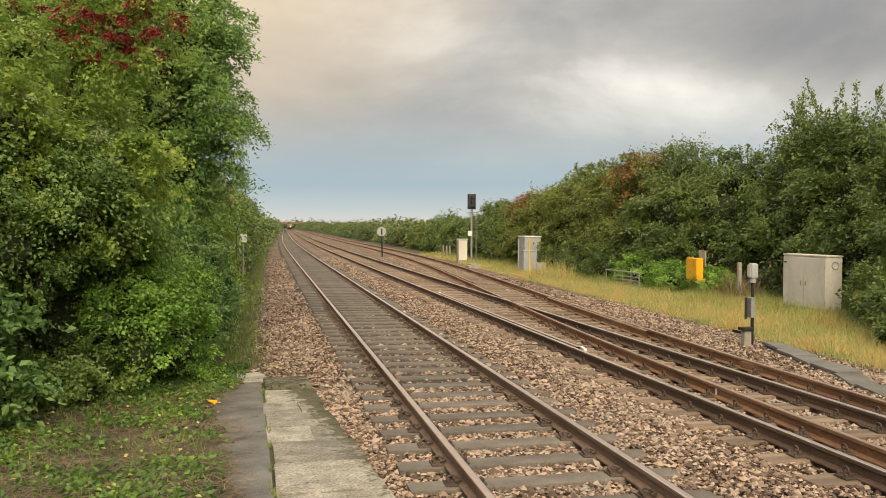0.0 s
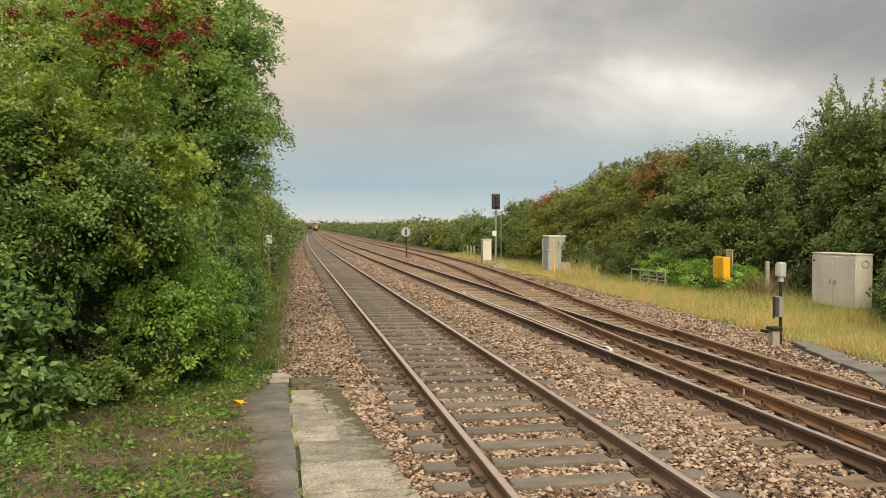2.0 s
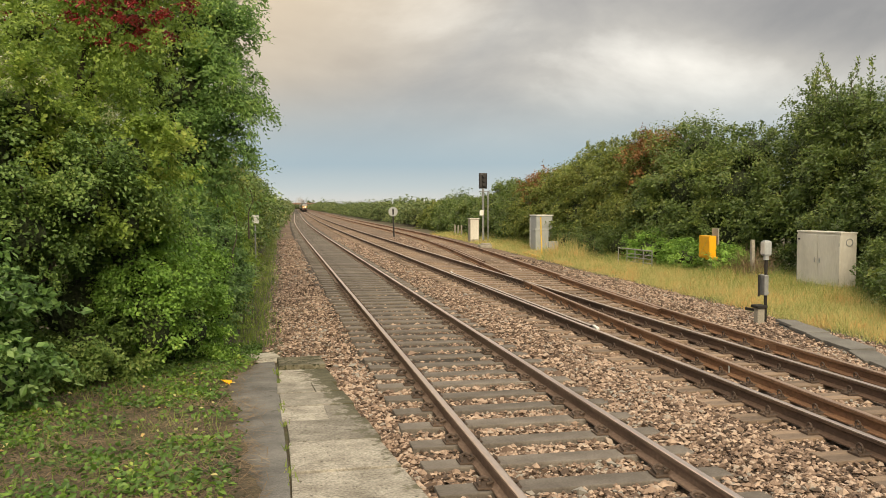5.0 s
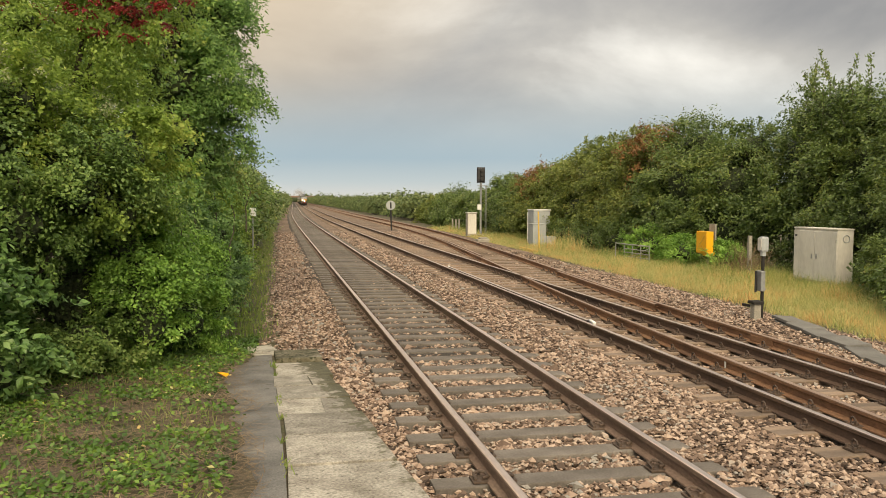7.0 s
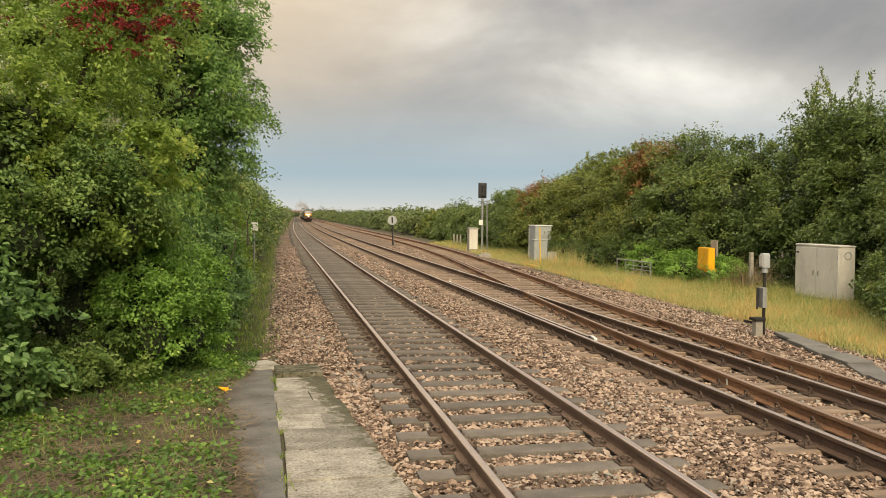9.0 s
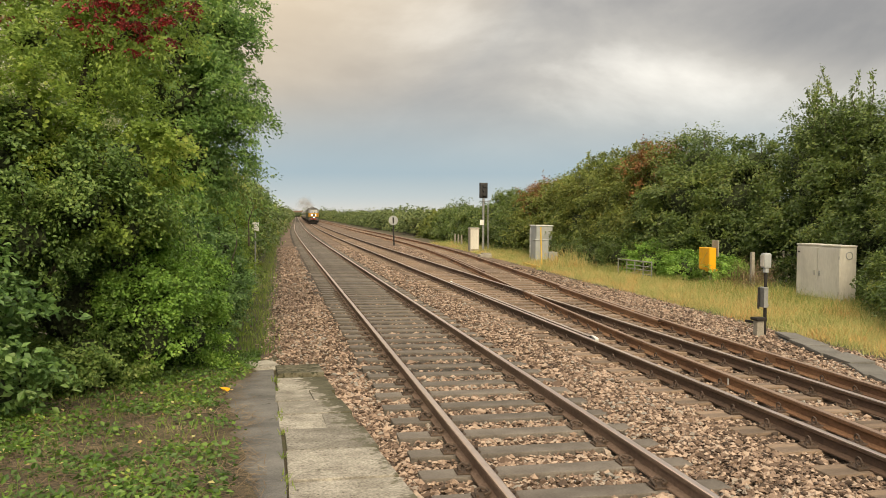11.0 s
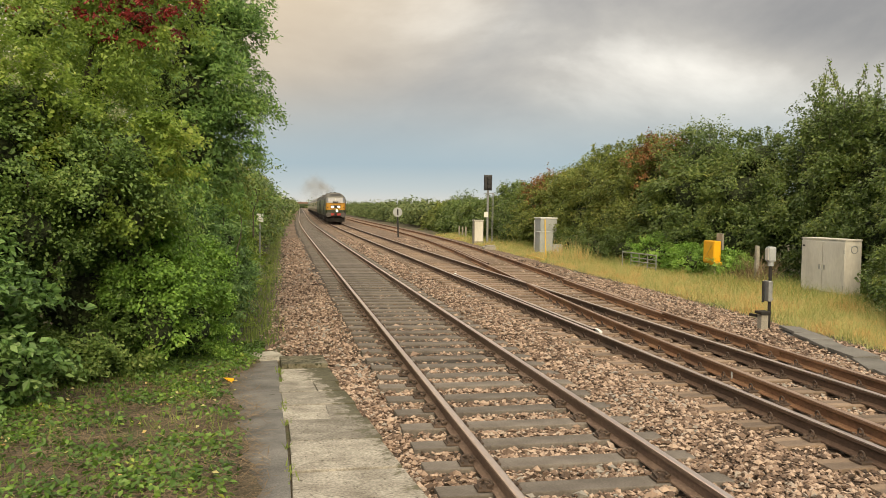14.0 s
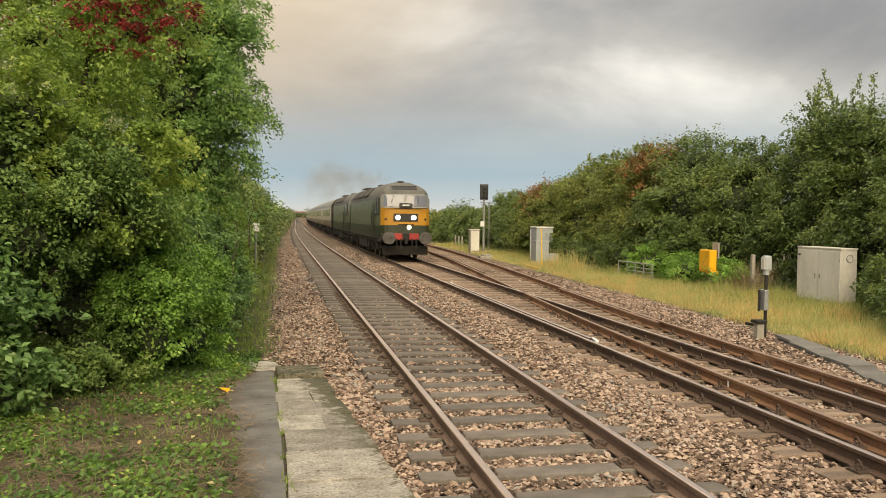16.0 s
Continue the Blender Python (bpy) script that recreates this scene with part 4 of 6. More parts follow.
# ---- trees, shrubs and hedges ----
def left_side():
    rng = np.random.default_rng(21)
    z = lambda y: float(ramp_z(y))
    # hawthorn close by: a bulging top that hangs over a hollow, dark foot
    bush("hawthorn", (-3.3, 11.0, z(11.0)), [(-0.2, -0.4, 2.75, 1.25, 1.2, 0.75), (0.6, 0.1, 2.6, 1.05, 1.05, 0.72), (0.95, -0.2, 2.25, 0.75, 0.8, 0.5), (-0.9, -1.3, 2.3, 1.0, 0.9, 0.8), (0.3, -0.9, 1.9, 0.8, 0.7, 0.5), (-0.3, 0.9, 1.4, 1.2, 0.9, 0.9), (0.7, 0.75, 0.85, 1.0, 0.8, 0.8), (-0.4, 0.6, 0.6, 1.0, 0.8, 0.6), (0.35, -0.3, 0.25, 0.8, 0.6, 0.28), (0.95, 0.1, 0.4, 0.6, 0.6, 0.4)],
         85000, 0.052, M_LEAF_HAW, "dense green hawthorn overhanging its shaded foot beside the ramp", "hawthorn", 1, trunk=0.07, bough=0.25)
    # taller hawthorn with red haws above it
    c = [(0, 0, 3.3, 1.5, 1.3, 0.8), (1.0, 0.3, 3.9, 1.0, 1.0, 0.7), (-1.2, -0.6, 3.7, 1.2, 1.1, 0.9), (0.2, 0.3, 4.7, 1.4, 1.2, 0.8), (1.2, 0.5, 4.6, 0.9, 0.9, 0.7), (-1.0, 0, 5.0, 1.1, 1.1, 0.8), (1.7, -0.2, 4.75, 0.75, 0.7, 0.6), (-1.8, -0.9, 4.4, 1.0, 0.9, 0.9), (-0.2, -0.9, 4.2, 1.0, 0.8, 0.7)]
    e = bush("berried_hawthorn", (-3.6, 12.1, z(12.1)), c, 72000, 0.052, M_LEAF_SUNLIT, "tall hawthorn with clusters of red haws", "hawthorn", 2, trunk=0.09, plain=True, bough=0.30, core=0.2)
    berries(e, [(2.0, -0.4, 4.95, 0.5, 0.5, 0.45), (1.7, -0.6, 4.65, 0.55, 0.5, 0.35), (1.3, -0.6, 5.0, 0.8, 0.6, 0.35), (0.5, -1.0, 4.85, 1.1, 0.6, 0.4), (-1.2, -1.4, 4.4, 0.7, 0.6, 0.3)], 130)
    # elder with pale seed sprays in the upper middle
    # its right-hand clumps are added for the hawthorn's sunlit side
    s = bush("pale_elder", (-3.5, 10.6, z(10.6)), [(0.0, 0.0, 3.05, 0.8, 0.8, 0.5), (0.75, 0.4, 2.95, 0.7, 0.7, 0.45), (-0.9, -0.7, 3.0, 0.8, 0.7, 0.55), (0.6, -0.35, 3.3, 0.5, 0.5, 0.4), (1.6, 0.3, 2.75, 0.6, 0.6, 0.55), (1.55, 0.3, 2.0, 0.5, 0.5, 0.45)], 40000, 0.056, M_LEAF_SUNLIT, "elder with pale seed sprays", "elder", 3, bough=0.25)
    tagged(shared("seed_sprays", leaf_cloud("seed_sprays", [(0.62, -0.6, 3.6, 0.38, 0.3, 0.2), (1.2, 0.1, 3.35, 0.4, 0.4, 0.16)], 1700, 0.03, M_LEAF_PALE, rng, bough=0.12), s, Matrix()), "pale cream seed sprays", kind="stuff")
    # tall dark ash
    bush("ash_tree", (-2.75, 17.2, z(17)), [(0.2, 0, 2.2, 1.5, 1.5, 1.2), (0.8, -0.2, 3.4, 1.45, 1.4, 1.1), (0.7, 0.1, 4.6, 1.5, 1.4, 1.0), (1.0, 0.1, 5.7, 1.4, 1.4, 0.9), (0.7, 0, 6.8, 1.4, 1.3, 0.9), (-0.8, 0.3, 6.2, 1.4, 1.3, 1.1), (-0.9, 0.2, 4.8, 1.3, 1.3, 1.1), (1.6, 0.1, 6.0, 0.7, 0.8, 0.6), (1.3, 0, 5.1, 0.55, 0.8, 0.4), (1.3, 0, 4.2, 0.65, 0.9, 0.7), (1.3, 0, 3.2, 0.7, 0.9, 0.8)],
         90000, 0.088, M_LEAF_DARK, "tall dark green ash tree over the hedge", "ash tree", 4, trunk=0.16, wide=0.42, plain=True, bough=0.36, droop=0.5, core=0.42)
    # large-leaved privet at the near edge, against the hawthorn's hollow
    bush("privet_bush", (-3.35, 8.9, z(8.9)), [(0.0, 0.0, 0.55, 0.75, 0.7, 0.6), (0.35, 0.1, 1.05, 0.5, 0.5, 0.4), (-0.4, 0.0, 1.3, 0.7, 0.6, 0.55), (0.5, -0.1, 0.35, 0.5, 0.5, 0.35)],
         9000, 0.085, M_LEAF_PRIVET, "grey-green privet with large smooth leaves", "privet", 5, trunk=0.03, bough=0.22, wide=0.6)
    bush("privet_bush", (-4.3, 9.2, z(9.2)), [(0, 0, 0.9, 1.0, 0.8, 0.9), (0.2, 0.3, 2.2, 0.9, 0.8, 0.9), (-0.2, 0.4, 3.4, 0.9, 0.9, 0.9)],
         24000, 0.06, M_LEAF_HAW, "tall privet at the hedge edge", "privet", 6, trunk=0.05, bough=0.28, plain=True)
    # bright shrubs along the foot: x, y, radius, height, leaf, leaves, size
    spots = [(-1.78, 11.5, 0.48, 2.3, M_LEAF_LIME, 26000, 0.046), (-1.5, 12.9, 0.58, 1.8, M_LEAF_LIME, 22000, 0.046), (-2.2, 13.2, 0.85, 2.9, M_LEAF_LIME, 28000, 0.05), (-1.40, 14.8, 0.80, 2.2, M_LEAF_PRIVET, 24000, 0.055), (-1.55, 16.6, 0.85, 2.5, M_LEAF_SUNLIT, 22000, 0.058), (-1.75, 18.9, 0.95, 2.5, M_LEAF_SUNLIT, 18000, 0.06), (-1.95, 21.4, 1.05, 2.5, M_LEAF_MID, 16000, 0.065)]
    for k, (x, y, r, h, m, n, size) in enumerate(spots):
        cl = [(0, 0, h * 0.42, r, r, h * 0.42), (0.3 * r, 0.5 * r, h * 0.72, r * 0.65, r * 0.65, h * 0.26), (-0.4 * r, -0.3 * r, h * 0.74, r * 0.7, r * 0.7, h * 0.26), (0.35 * r, -0.5 * r, h * 0.3, r * 0.75, r * 0.65, h * 0.3), (0.45 * r, -0.1 * r, h * 0.55, r * 0.6, r * 0.6, h * 0.22)]
        bush("shrub", (x, y, z(y)), cl, n, size, m, "bright yellow-green leafy shrub beside the ramp" if m is M_LEAF_LIME else "leafy green shrub at the trackside", "shrub", 30 + k, "lineside shrubs", 0.035, shoots=6 if k > 1 else 3, shoot_len=0.45, plain=k > 1, bough=0.22)
    # trackside line of bushes into the distance
    y = 24.0
    k = 0
    while y < 75:
        h = 2.3 + 1.1 * rng.random() + (0.8 if 30 < y < 50 else 0)
        r = 1.5 + 0.3 * rng.random()
        x = -2.3 - 0.5 * (y < 31) - 0.2 * rng.random() + float(bend(y))
        cl = [(0, 0, h * 0.45, r, r, h * 0.5), (0.4, 0.6, h * 0.7, r * 0.7, r * 0.8, h * 0.35), (-0.8, -0.5, h * 0.8, r * 0.9, r * 0.9, h * 0.35)]
        bush("lineside_bush", (x, y, -0.25), cl, int(12000 * (24 / y) ** 0.7), 0.085 + 0.0016 * y, (M_LEAF_MID, M_LEAF_HAW, M_LEAF_OLIVE)[k % 3], "green bush in the trackside hedge", "bush", 60 + k, "trackside hedge", 0.05, plain=True)
        y += 2.6 + 0.6 * rng.random()
        k += 1


def berries(e, clumps, n):
    """Hanging clusters of haws on the outer twigs."""
    rng = np.random.default_rng(8)
    o = np.array([(1, 0, 0), (-1, 0, 0), (0, 1, 0), (0, -1, 0), (0, 0, 1.1), (0, 0, -1.1)]) * 0.017
    f = np.array([(0, 2, 4), (2, 1, 4), (1, 3, 4), (3, 0, 4), (2, 0, 5), (1, 2, 5), (3, 1, 5), (0, 3, 5)])
    kinds = []
    for k in range(6):
        m = 10 + 2 * k
        at = rng.normal(size=(m, 3)) * (0.05, 0.05, 0.035)
        v = np.concatenate([(at[:, None] + o[None]).reshape(-1, 3), [(0, 0, 0.05)]])
        stalks = np.array([(6 * q + 4, 6 * q, 6 * m) for q in range(m)])   # each haw hangs by its stalk
        kinds.append(quads("haw_sprig", v, np.concatenate([(f[None] + (np.arange(m) * 6)[:, None, None]).reshape(-1, 3), stalks]), M_BERRY, True))
    c = np.array(clumps)
    for k in range(n):
        q = c[rng.integers(0, len(c))]
        d = rng.normal(size=3); d /= np.linalg.norm(d)
        p = q[:3] + d * q[3:] * (0.85 + 0.3 * rng.random())
        shared("haw_sprig", kinds[k % 6], e, pose(*p, 0, 0, rng.uniform(0, 360)))


def right_side():
    rng = np.random.default_rng(22)
    # y, x, height, radius, leaves, material
    row = [(14.5, 17.3, 5.1, 2.1, M_LEAF_MID), (17.8, 18.0, 5.2, 2.2, M_LEAF_MID), (21.2, 18.9, 5.4, 2.2, M_LEAF_MID), (24.0, 19.0, 5.75, 2.1, M_LEAF_MID), (26.5, 18.9, 6.05, 2.1, M_LEAF_MID), (29.8, 17.9, 4.9, 2.1, M_LEAF_MID), (32.2, 17.1, 5.2, 2.2, M_LEAF_MID), (35.4, 17.2, 5.3, 2.2, M_LEAF_OLIVE), (38.8, 17.3, 5.2, 2.3, M_LEAF_OLIVE), (42.5, 17.2, 5.4, 2.3, M_LEAF_OLIVE), (46.5, 17.2, 4.6, 2.3, M_LEAF_OLIVE), (50.5, 17.0, 4.5, 2.3, M_LEAF_OLIVE), (55, 17.2, 4.2, 2.4, M_LEAF_MID), (60, 17.0, 4.5, 2.3, M_LEAF_MID), (65, 17.2, 3.7, 2.4, M_LEAF_MID), (70, 17.2, 3.5, 2.4, M_LEAF_MID), (76, 17.4, 3.4, 2.5, M_LEAF_MID), (82, 17.6, 3.9, 2.6, M_LEAF_MID), (88, 17.6, 3.5, 2.6, M_LEAF_OLIVE)]
    for k, (y, x, h, r, m) in enumerate(row):
        h *= float(np.interp(y, [14, 24, 27, 45, 52, 70], [1.06, 1.07, 1.10, 1.08, 1.00, 0.88]))
        cl = [(0, 0, h * 0.3, r, r * 1.1, h * 0.32), (0.2, 0.4, h * 0.62, r * 0.85, r * 0.95, h * 0.27), (-0.5, -0.7, h * 0.55, r * 0.75, r * 0.8, h * 0.28), (0.4, 0.9, h * 0.8, r * 0.6, r * 0.65, h * 0.17), (0.1, -0.6, h * 0.84, r * 0.6, r * 0.6, h * 0.16), (-1.0, 0.7, h * 0.32, r * 0.6, r * 0.7, h * 0.24), (-0.9, -0.9, h * 0.22, r * 0.6, r * 0.7, h * 0.22)]
        tall = 23 < y < 27
        n = int(min(40000, 40000 * (24 / y) ** 0.65))
        lab = "tall dark green hedgerow thorn" if m is M_LEAF_MID else ("olive green hedgerow bush" if m is M_LEAF_OLIVE else "hedgerow bush with reddening leaves")
        e = bush("hedgerow_bush", (x + float(bend(y)), y, -0.4), cl, n, 0.066 + 0.0012 * y, m, lab, "bush", 100 + k, "hedgerow across the line", 0.08, shoots=14 if tall else (6 if y < 48 else 0), shoot_len=0.85 if tall else 0.35, bough=0.45, plain=True)
        if y in (35.4, 50.5):
            q = (-0.2, 0.0, h * 0.86, r * 0.5, r * 0.6, h * 0.15)
            shared("turning_leaves", leaf_cloud("turning_leaves", [q, (-0.9, -0.3, h * 0.74, r * 0.5, r * 0.6, h * 0.18)], 3200, 0.12, M_LEAF_RUST, rng, bough=0.4), e, Matrix())
    # lower growth in front
    for k, (y, x, h, r, m) in enumerate([(13.6, 12.3, 0.8, 0.7, M_LEAF_MID), (15.4, 13.6, 1.3, 0.9, M_LEAF_MID), (17.8, 15.0, 1.6, 0.9, M_LEAF_MID), (19.6, 16.6, 1.6, 0.8, M_LEAF_MID), (26.2, 15.0, 1.0, 0.9, M_LEAF_LIME), (28.6, 14.9, 1.2, 0.9, M_LEAF_LIME), (31.5, 14.9, 1.4, 1.1, M_LEAF_LIME), (34.5, 14.9, 1.5, 1.2, M_LEAF_MID), (38, 14.9, 1.4, 1.1, M_LEAF_MID), (42, 15.2, 1.5, 1.2, M_LEAF_MID)]):
        cl = [(0, 0, h * 0.45, r, r, h * 0.5), (0.4, 0.6, h * 0.6, r * 0.7, r * 0.8, h * 0.4), (-0.3, -0.6, h * 0.45, r * 0.7, r * 0.8, h * 0.4)]
        bush("bramble_bush", (x, y, -0.38), cl, 9500, 0.075, m, "low bramble growth at the hedge foot", "bramble", 140 + k, "brambles", 0.03, plain=True)


def far_hedge(name, x, y0, y1, h, rng, width=2.2):
    cl = []
    y = y0
    while y < y1:
        hh = h * (0.7 + 0.6 * rng.random())
        cl.append((x + float(bend(y)) + rng.normal() * 0.5, y, hh * 0.45 - 0.3, width, 3.2, hh * 0.55))
        y += 3.6
    e = thing(name, pose(0, 0, 0), "distant hedgerow running beside the line", "hedge", kind="stuff")
    shared("shade_core", core_mesh("shade_core", cl, M_CORE_SHADE, rng, 0.66), e, Matrix())
    shared("crown", leaf_cloud("crown", cl, int(len(cl) * 600), 0.38, M_FARLEAF, rng, plain=True, bough=0.7), e, Matrix())


left_side()
right_side()
_r = np.random.default_rng(9)
far_hedge("far_hedge_east", 17.6, 93, 420, 2.5, _r)
far_hedge("far_hedge_east_end", 17.6, 420, 900, 3.6, _r, 3.0)
far_hedge("far_hedge_west", -2.9, 76, 420, 3.0, _r)
far_hedge("far_hedge_west_end", -3.4, 420, 900, 4.5, _r, 3.0)


def far_woods():
    """A low line of trees closing the plain behind the bridge."""
    rng = np.random.default_rng(12)
    cl = [(x, 985 + rng.normal() * 12, 2.0, 12, 6, 4.0 + 3.5 * rng.random()) for x in np.arange(-420, 520, 13.0)]
    e = thing("far_woods", pose(0, 0, 0), "low line of distant trees on the horizon", "woods", kind="stuff")
    shared("shade_core", core_mesh("shade_core", cl, M_CORE_SHADE, rng, 0.85), e, Matrix())
    shared("crown", leaf_cloud("crown", cl, 14000, 1.6, M_FARLEAF, rng, bough=3.0), e, Matrix())


far_woods()


# ---- the train ----
NOSE_TAPER = 0.89                    # the cab narrows towards its front


def front_y(x, z):
    """Shape of the cab front: upright nose, raked windscreen, domed roof, rounded corners (distance behind the foremost point)."""
    a = abs(x) / (1.33 * NOSE_TAPER)
    y = 0.10 * a ** 2 + 0.34 * max(0.0, a - 0.80) ** 2 / 0.04 * 0.6
    if z > 2.48:
        y += 0.20 * (z - 2.48) / 0.7
    if z > 3.15:
        y += 1.35 * ((z - 3.15) / 0.62) ** 2.2
    return y


def half_width(z):
    if z < 1.2:
        return 1.25 + 0.07 * max(0.0, z - 0.9) / 0.3
    if z < 2.9:
        return 1.33
    u = min(1.0, (z - 2.9) / 0.92)
    return 1.33 * math.sqrt(max(0.0, 1 - u ** 1.85))


def band_mesh(z0, z1, length, nose=True, n=6, roof=False):
    """A strip of both body sides between two heights, from cab to cab; the roof closes over the top."""
    bm = bmesh.new()
    if roof:
        zs = [z0 + (z1 - z0) * math.sin(math.pi / 2 * k / n) for k in range(n + 1)]
        prof = [(-half_width(z), z) for z in zs] + [(half_width(z), z) for z in zs[::-1][1:]]
        profs = [prof]
    else:
        zs = [z0 + (z1 - z0) * k / n for k in range(n + 1)]
        profs = [[(s * half_width(z), z) for z in zs] for s in (-1, 1)]
    for prof in profs:
        rows = []
        for f, narrow in ((0, NOSE_TAPER), (0.04, 0.94), (0.085, 0.98), (0.12, 1), (0.5, 1), (0.88, 1), (0.915, 0.98), (0.96, 0.94), (1, NOSE_TAPER)):
            row = []
            for x, z in prof:
                x *= narrow if nose else 1
                o = front_y(x, z) if nose else 0.0
                y = o + (length - 2 * o) * f
                row.append(bm.verts.new((x, y, z)))
            rows.append(row)
        for p, q in zip(rows, rows[1:]):
            for k in range(len(prof) - 1):
                bm.faces.new((p[k], p[k + 1], q[k + 1], q[k]))
    bmesh.ops.recalc_face_normals(bm, faces=bm.faces[:])
    return bm


def face_mesh(z0, z1, x0=None, x1=None, proud=0.0, nx=14, nz=5, back=None):
    """A patch of the cab front between two heights; back: the body's length, for the far cab."""
    bm = bmesh.new()
    rows = []
    for j in range(nz + 1):
        z = z0 + (z1 - z0) * j / nz
        a = -half_width(z) * NOSE_TAPER if x0 is None else x0
        b = half_width(z) * NOSE_TAPER if x1 is None else x1
        row = []
        for i in range(nx + 1):
            x = a + (b - a) * i / nx
            y = front_y(x, z) - proud
            row.append(bm.verts.new((x, y if back is None else back - y, z)))
        rows.append(row)
    for p, q in zip(rows, rows[1:]):
        for k in range(nx):
            bm.faces.new((p[k], p[k + 1], q[k + 1], q[k]))
    return bm


def bogie(parent, y, wheels, gap, radius):
    b = part("bogie_frame", box((2.1, gap * (wheels - 1) + 1.3, 0.28), (0, y, 0.62), 0.05), M_UNDER, parent)
    for s in (-1, 1):
        part("side_frame", box((0.12, gap * (wheels - 1) + 1.5, 0.34), (s * 1.02, y, 0.66), 0.05), M_UNDER, b)
    for k in range(wheels):
        wy = y + (k - (wheels - 1) / 2) * gap
        for s in (-1, 1):
            bm = tube(radius, 0.13, (s * 0.75, wy, radius), (0, 90, 0), 24, bevel=0.02)
            add_tube(bm, radius + 0.028, 0.03, (s * 0.69, wy, radius), (0, 90, 0), 24)
            part("wheel", bm, M_TYRE, parent)
            part("axle_box", box((0.2, 0.3, 0.3), (s * 1.1, wy, radius + 0.02), 0.04), M_UNDER, b)
            part("spring", tube(0.1, 0.34, (s * 1.12, wy + gap * 0.32, 0.72), (0, 0, 0), 10), M_UNDER, b)


def locomotive(label, lit):
    L = 18.3
    e = thing("diesel_locomotive", pose(0, 0, 0), label, "locomotive", "locomotives at the head of the train")
    part("lower_body", band_mesh(1.0, 1.62, L), M_LGREEN, e, "dark green lower body side")
    part("body_side", band_mesh(1.62, 2.9, L), M_LGREEN2, e, "olive green body side")
    part("roof", band_mesh(2.9, 3.80, L, n=9, roof=True), M_LROOF, e, "grimy grey curved roof", True)
    part("floor_frame", box((2.4, L - 0.8, 0.25), (0, L / 2, 0.95), 0.03), M_UNDER, e)
    for back in (None, L):
        part("nose_panel", face_mesh(1.0, 1.66, back=back), M_LGREEN, e, "dark green nose panel")
        if lit and back is None:
            part("warning_panel", face_mesh(1.66, 2.50), M_LYEL, e, "yellow warning panel")
        else:
            part("nose_front", face_mesh(1.66, 2.50, back=back), M_LGREEN2, e)
            part("warning_panel", face_mesh(1.70, 2.46, -0.85, 0.85, 0.006, 10, 4, back), M_LYEL, e, "small yellow warning panel")
        s = part("windscreen_surround", face_mesh(2.50, 3.16, back=back), M_LSURR, e, "pale windscreen surround")
        for a, b in ((-1.03, -0.05), (0.05, 1.03)):
            part("windscreen", face_mesh(2.56, 3.10, a, b, 0.012, 8, 3, back), M_GLASS, s, "windscreen pane tinted with reflected sky")
        part("brow", face_mesh(3.16, 3.79, None, None, 0.0, 16, 8, back), M_LROOF, e)
        part("lamp_panel", face_mesh(1.84, 2.22, -0.60, 0.60, 0.014, 10, 2, back), M_BLACK, e, "black marker lamp panel")
        f = (lambda y: y) if back is None else (lambda y: L - y)
        for x in (-0.38, 0.38):
            part("marker_lamp", tube(0.105, 0.05, (x, f(-0.005), 2.03), (90, 0, 0), 18), M_LAMP if lit and back is None else M_LSURR, e, "lit white marker lamp" if lit and back is None else "")
        part("headlamp", tube(0.09, 0.06, (0.16, f(-0.01), 1.56), (90, 0, 0), 18), M_LAMP if lit and back is None else M_LSURR, e, "lit headlamp" if lit and back is None else "")
        bb = part("buffer_beam", box((2.4, 0.16, 0.34), (0, f(0.02), 1.10), 0.03), M_UNDER, e, "grimy buffer beam")
        for x in (-0.40, 0.40):
            part("red_panel", box((0.46, 0.05, 0.30), (x, f(-0.075), 1.12), 0.012), M_LRED, bb, "red painted beam panel")
        for x in (-0.87, 0.87):
            bm = tube(0.12, 0.5, (x, f(-0.28), 1.06), (90, 0, 0), 14)
            add_tube(bm, 0.30, 0.06, (x, f(-0.55), 1.06), (90, 0, 0), 22)
            part("buffer", bm, M_BUFFER, bb, "round steel buffer")
        for x in (-0.45, -0.25, 0.3, 0.5):
            part("brake_hose", tube(0.03, 0.5, (x, f(-0.13), 0.78), (6 if back is None else -6, 0, 0), 8), M_BLACK, bb)
        part("coupling", box((0.12, 0.3, 0.34), (0, f(-0.15), 0.92), 0.03), M_UNDER, bb)
        part("snowplough", box((2.2, 0.12, 0.42), (0, f(0.15), 0.45), 0.03, (14 if back is None else -14, 0, 0)), M_UNDER, e)
        if lit and back is None:
            hb = part("headboard", box((0.62, 0.05, 0.24), (0, 0.0, 2.60), 0.05, (-8, 0, 0)), M_BLACK, e, "black curved headboard")
            part("headboard_lettering", box((0.34, 0.012, 0.05), (0, -0.032, 2.63), 0.0, (-8, 0, 0)), M_WHITE, hb)
            part("front_handrail", tube(0.016, 2.1, (0, -0.05, 2.475), (0, 90, 0), 8), M_UNDER, e)
            for x in (-0.96, 0.96):
                part("lamp_socket", tube(0.06, 0.03, (x, front_y(x, 1.95) - 0.01, 1.95), (90, 0, 0), 12), M_BLACK, e)
            part("lamp_shelf", box((0.78, 0.03, 0.03), (0, -0.03, 1.70), 0.006), M_UNDER, e)
            for x, w in ((-0.62, 22), (0.62, 0)):
                part("wiper", box((0.022, 0.02, 0.42), (x, 0.14, 2.94), 0.004, (-16, w, 0)), M_BLACK, s)
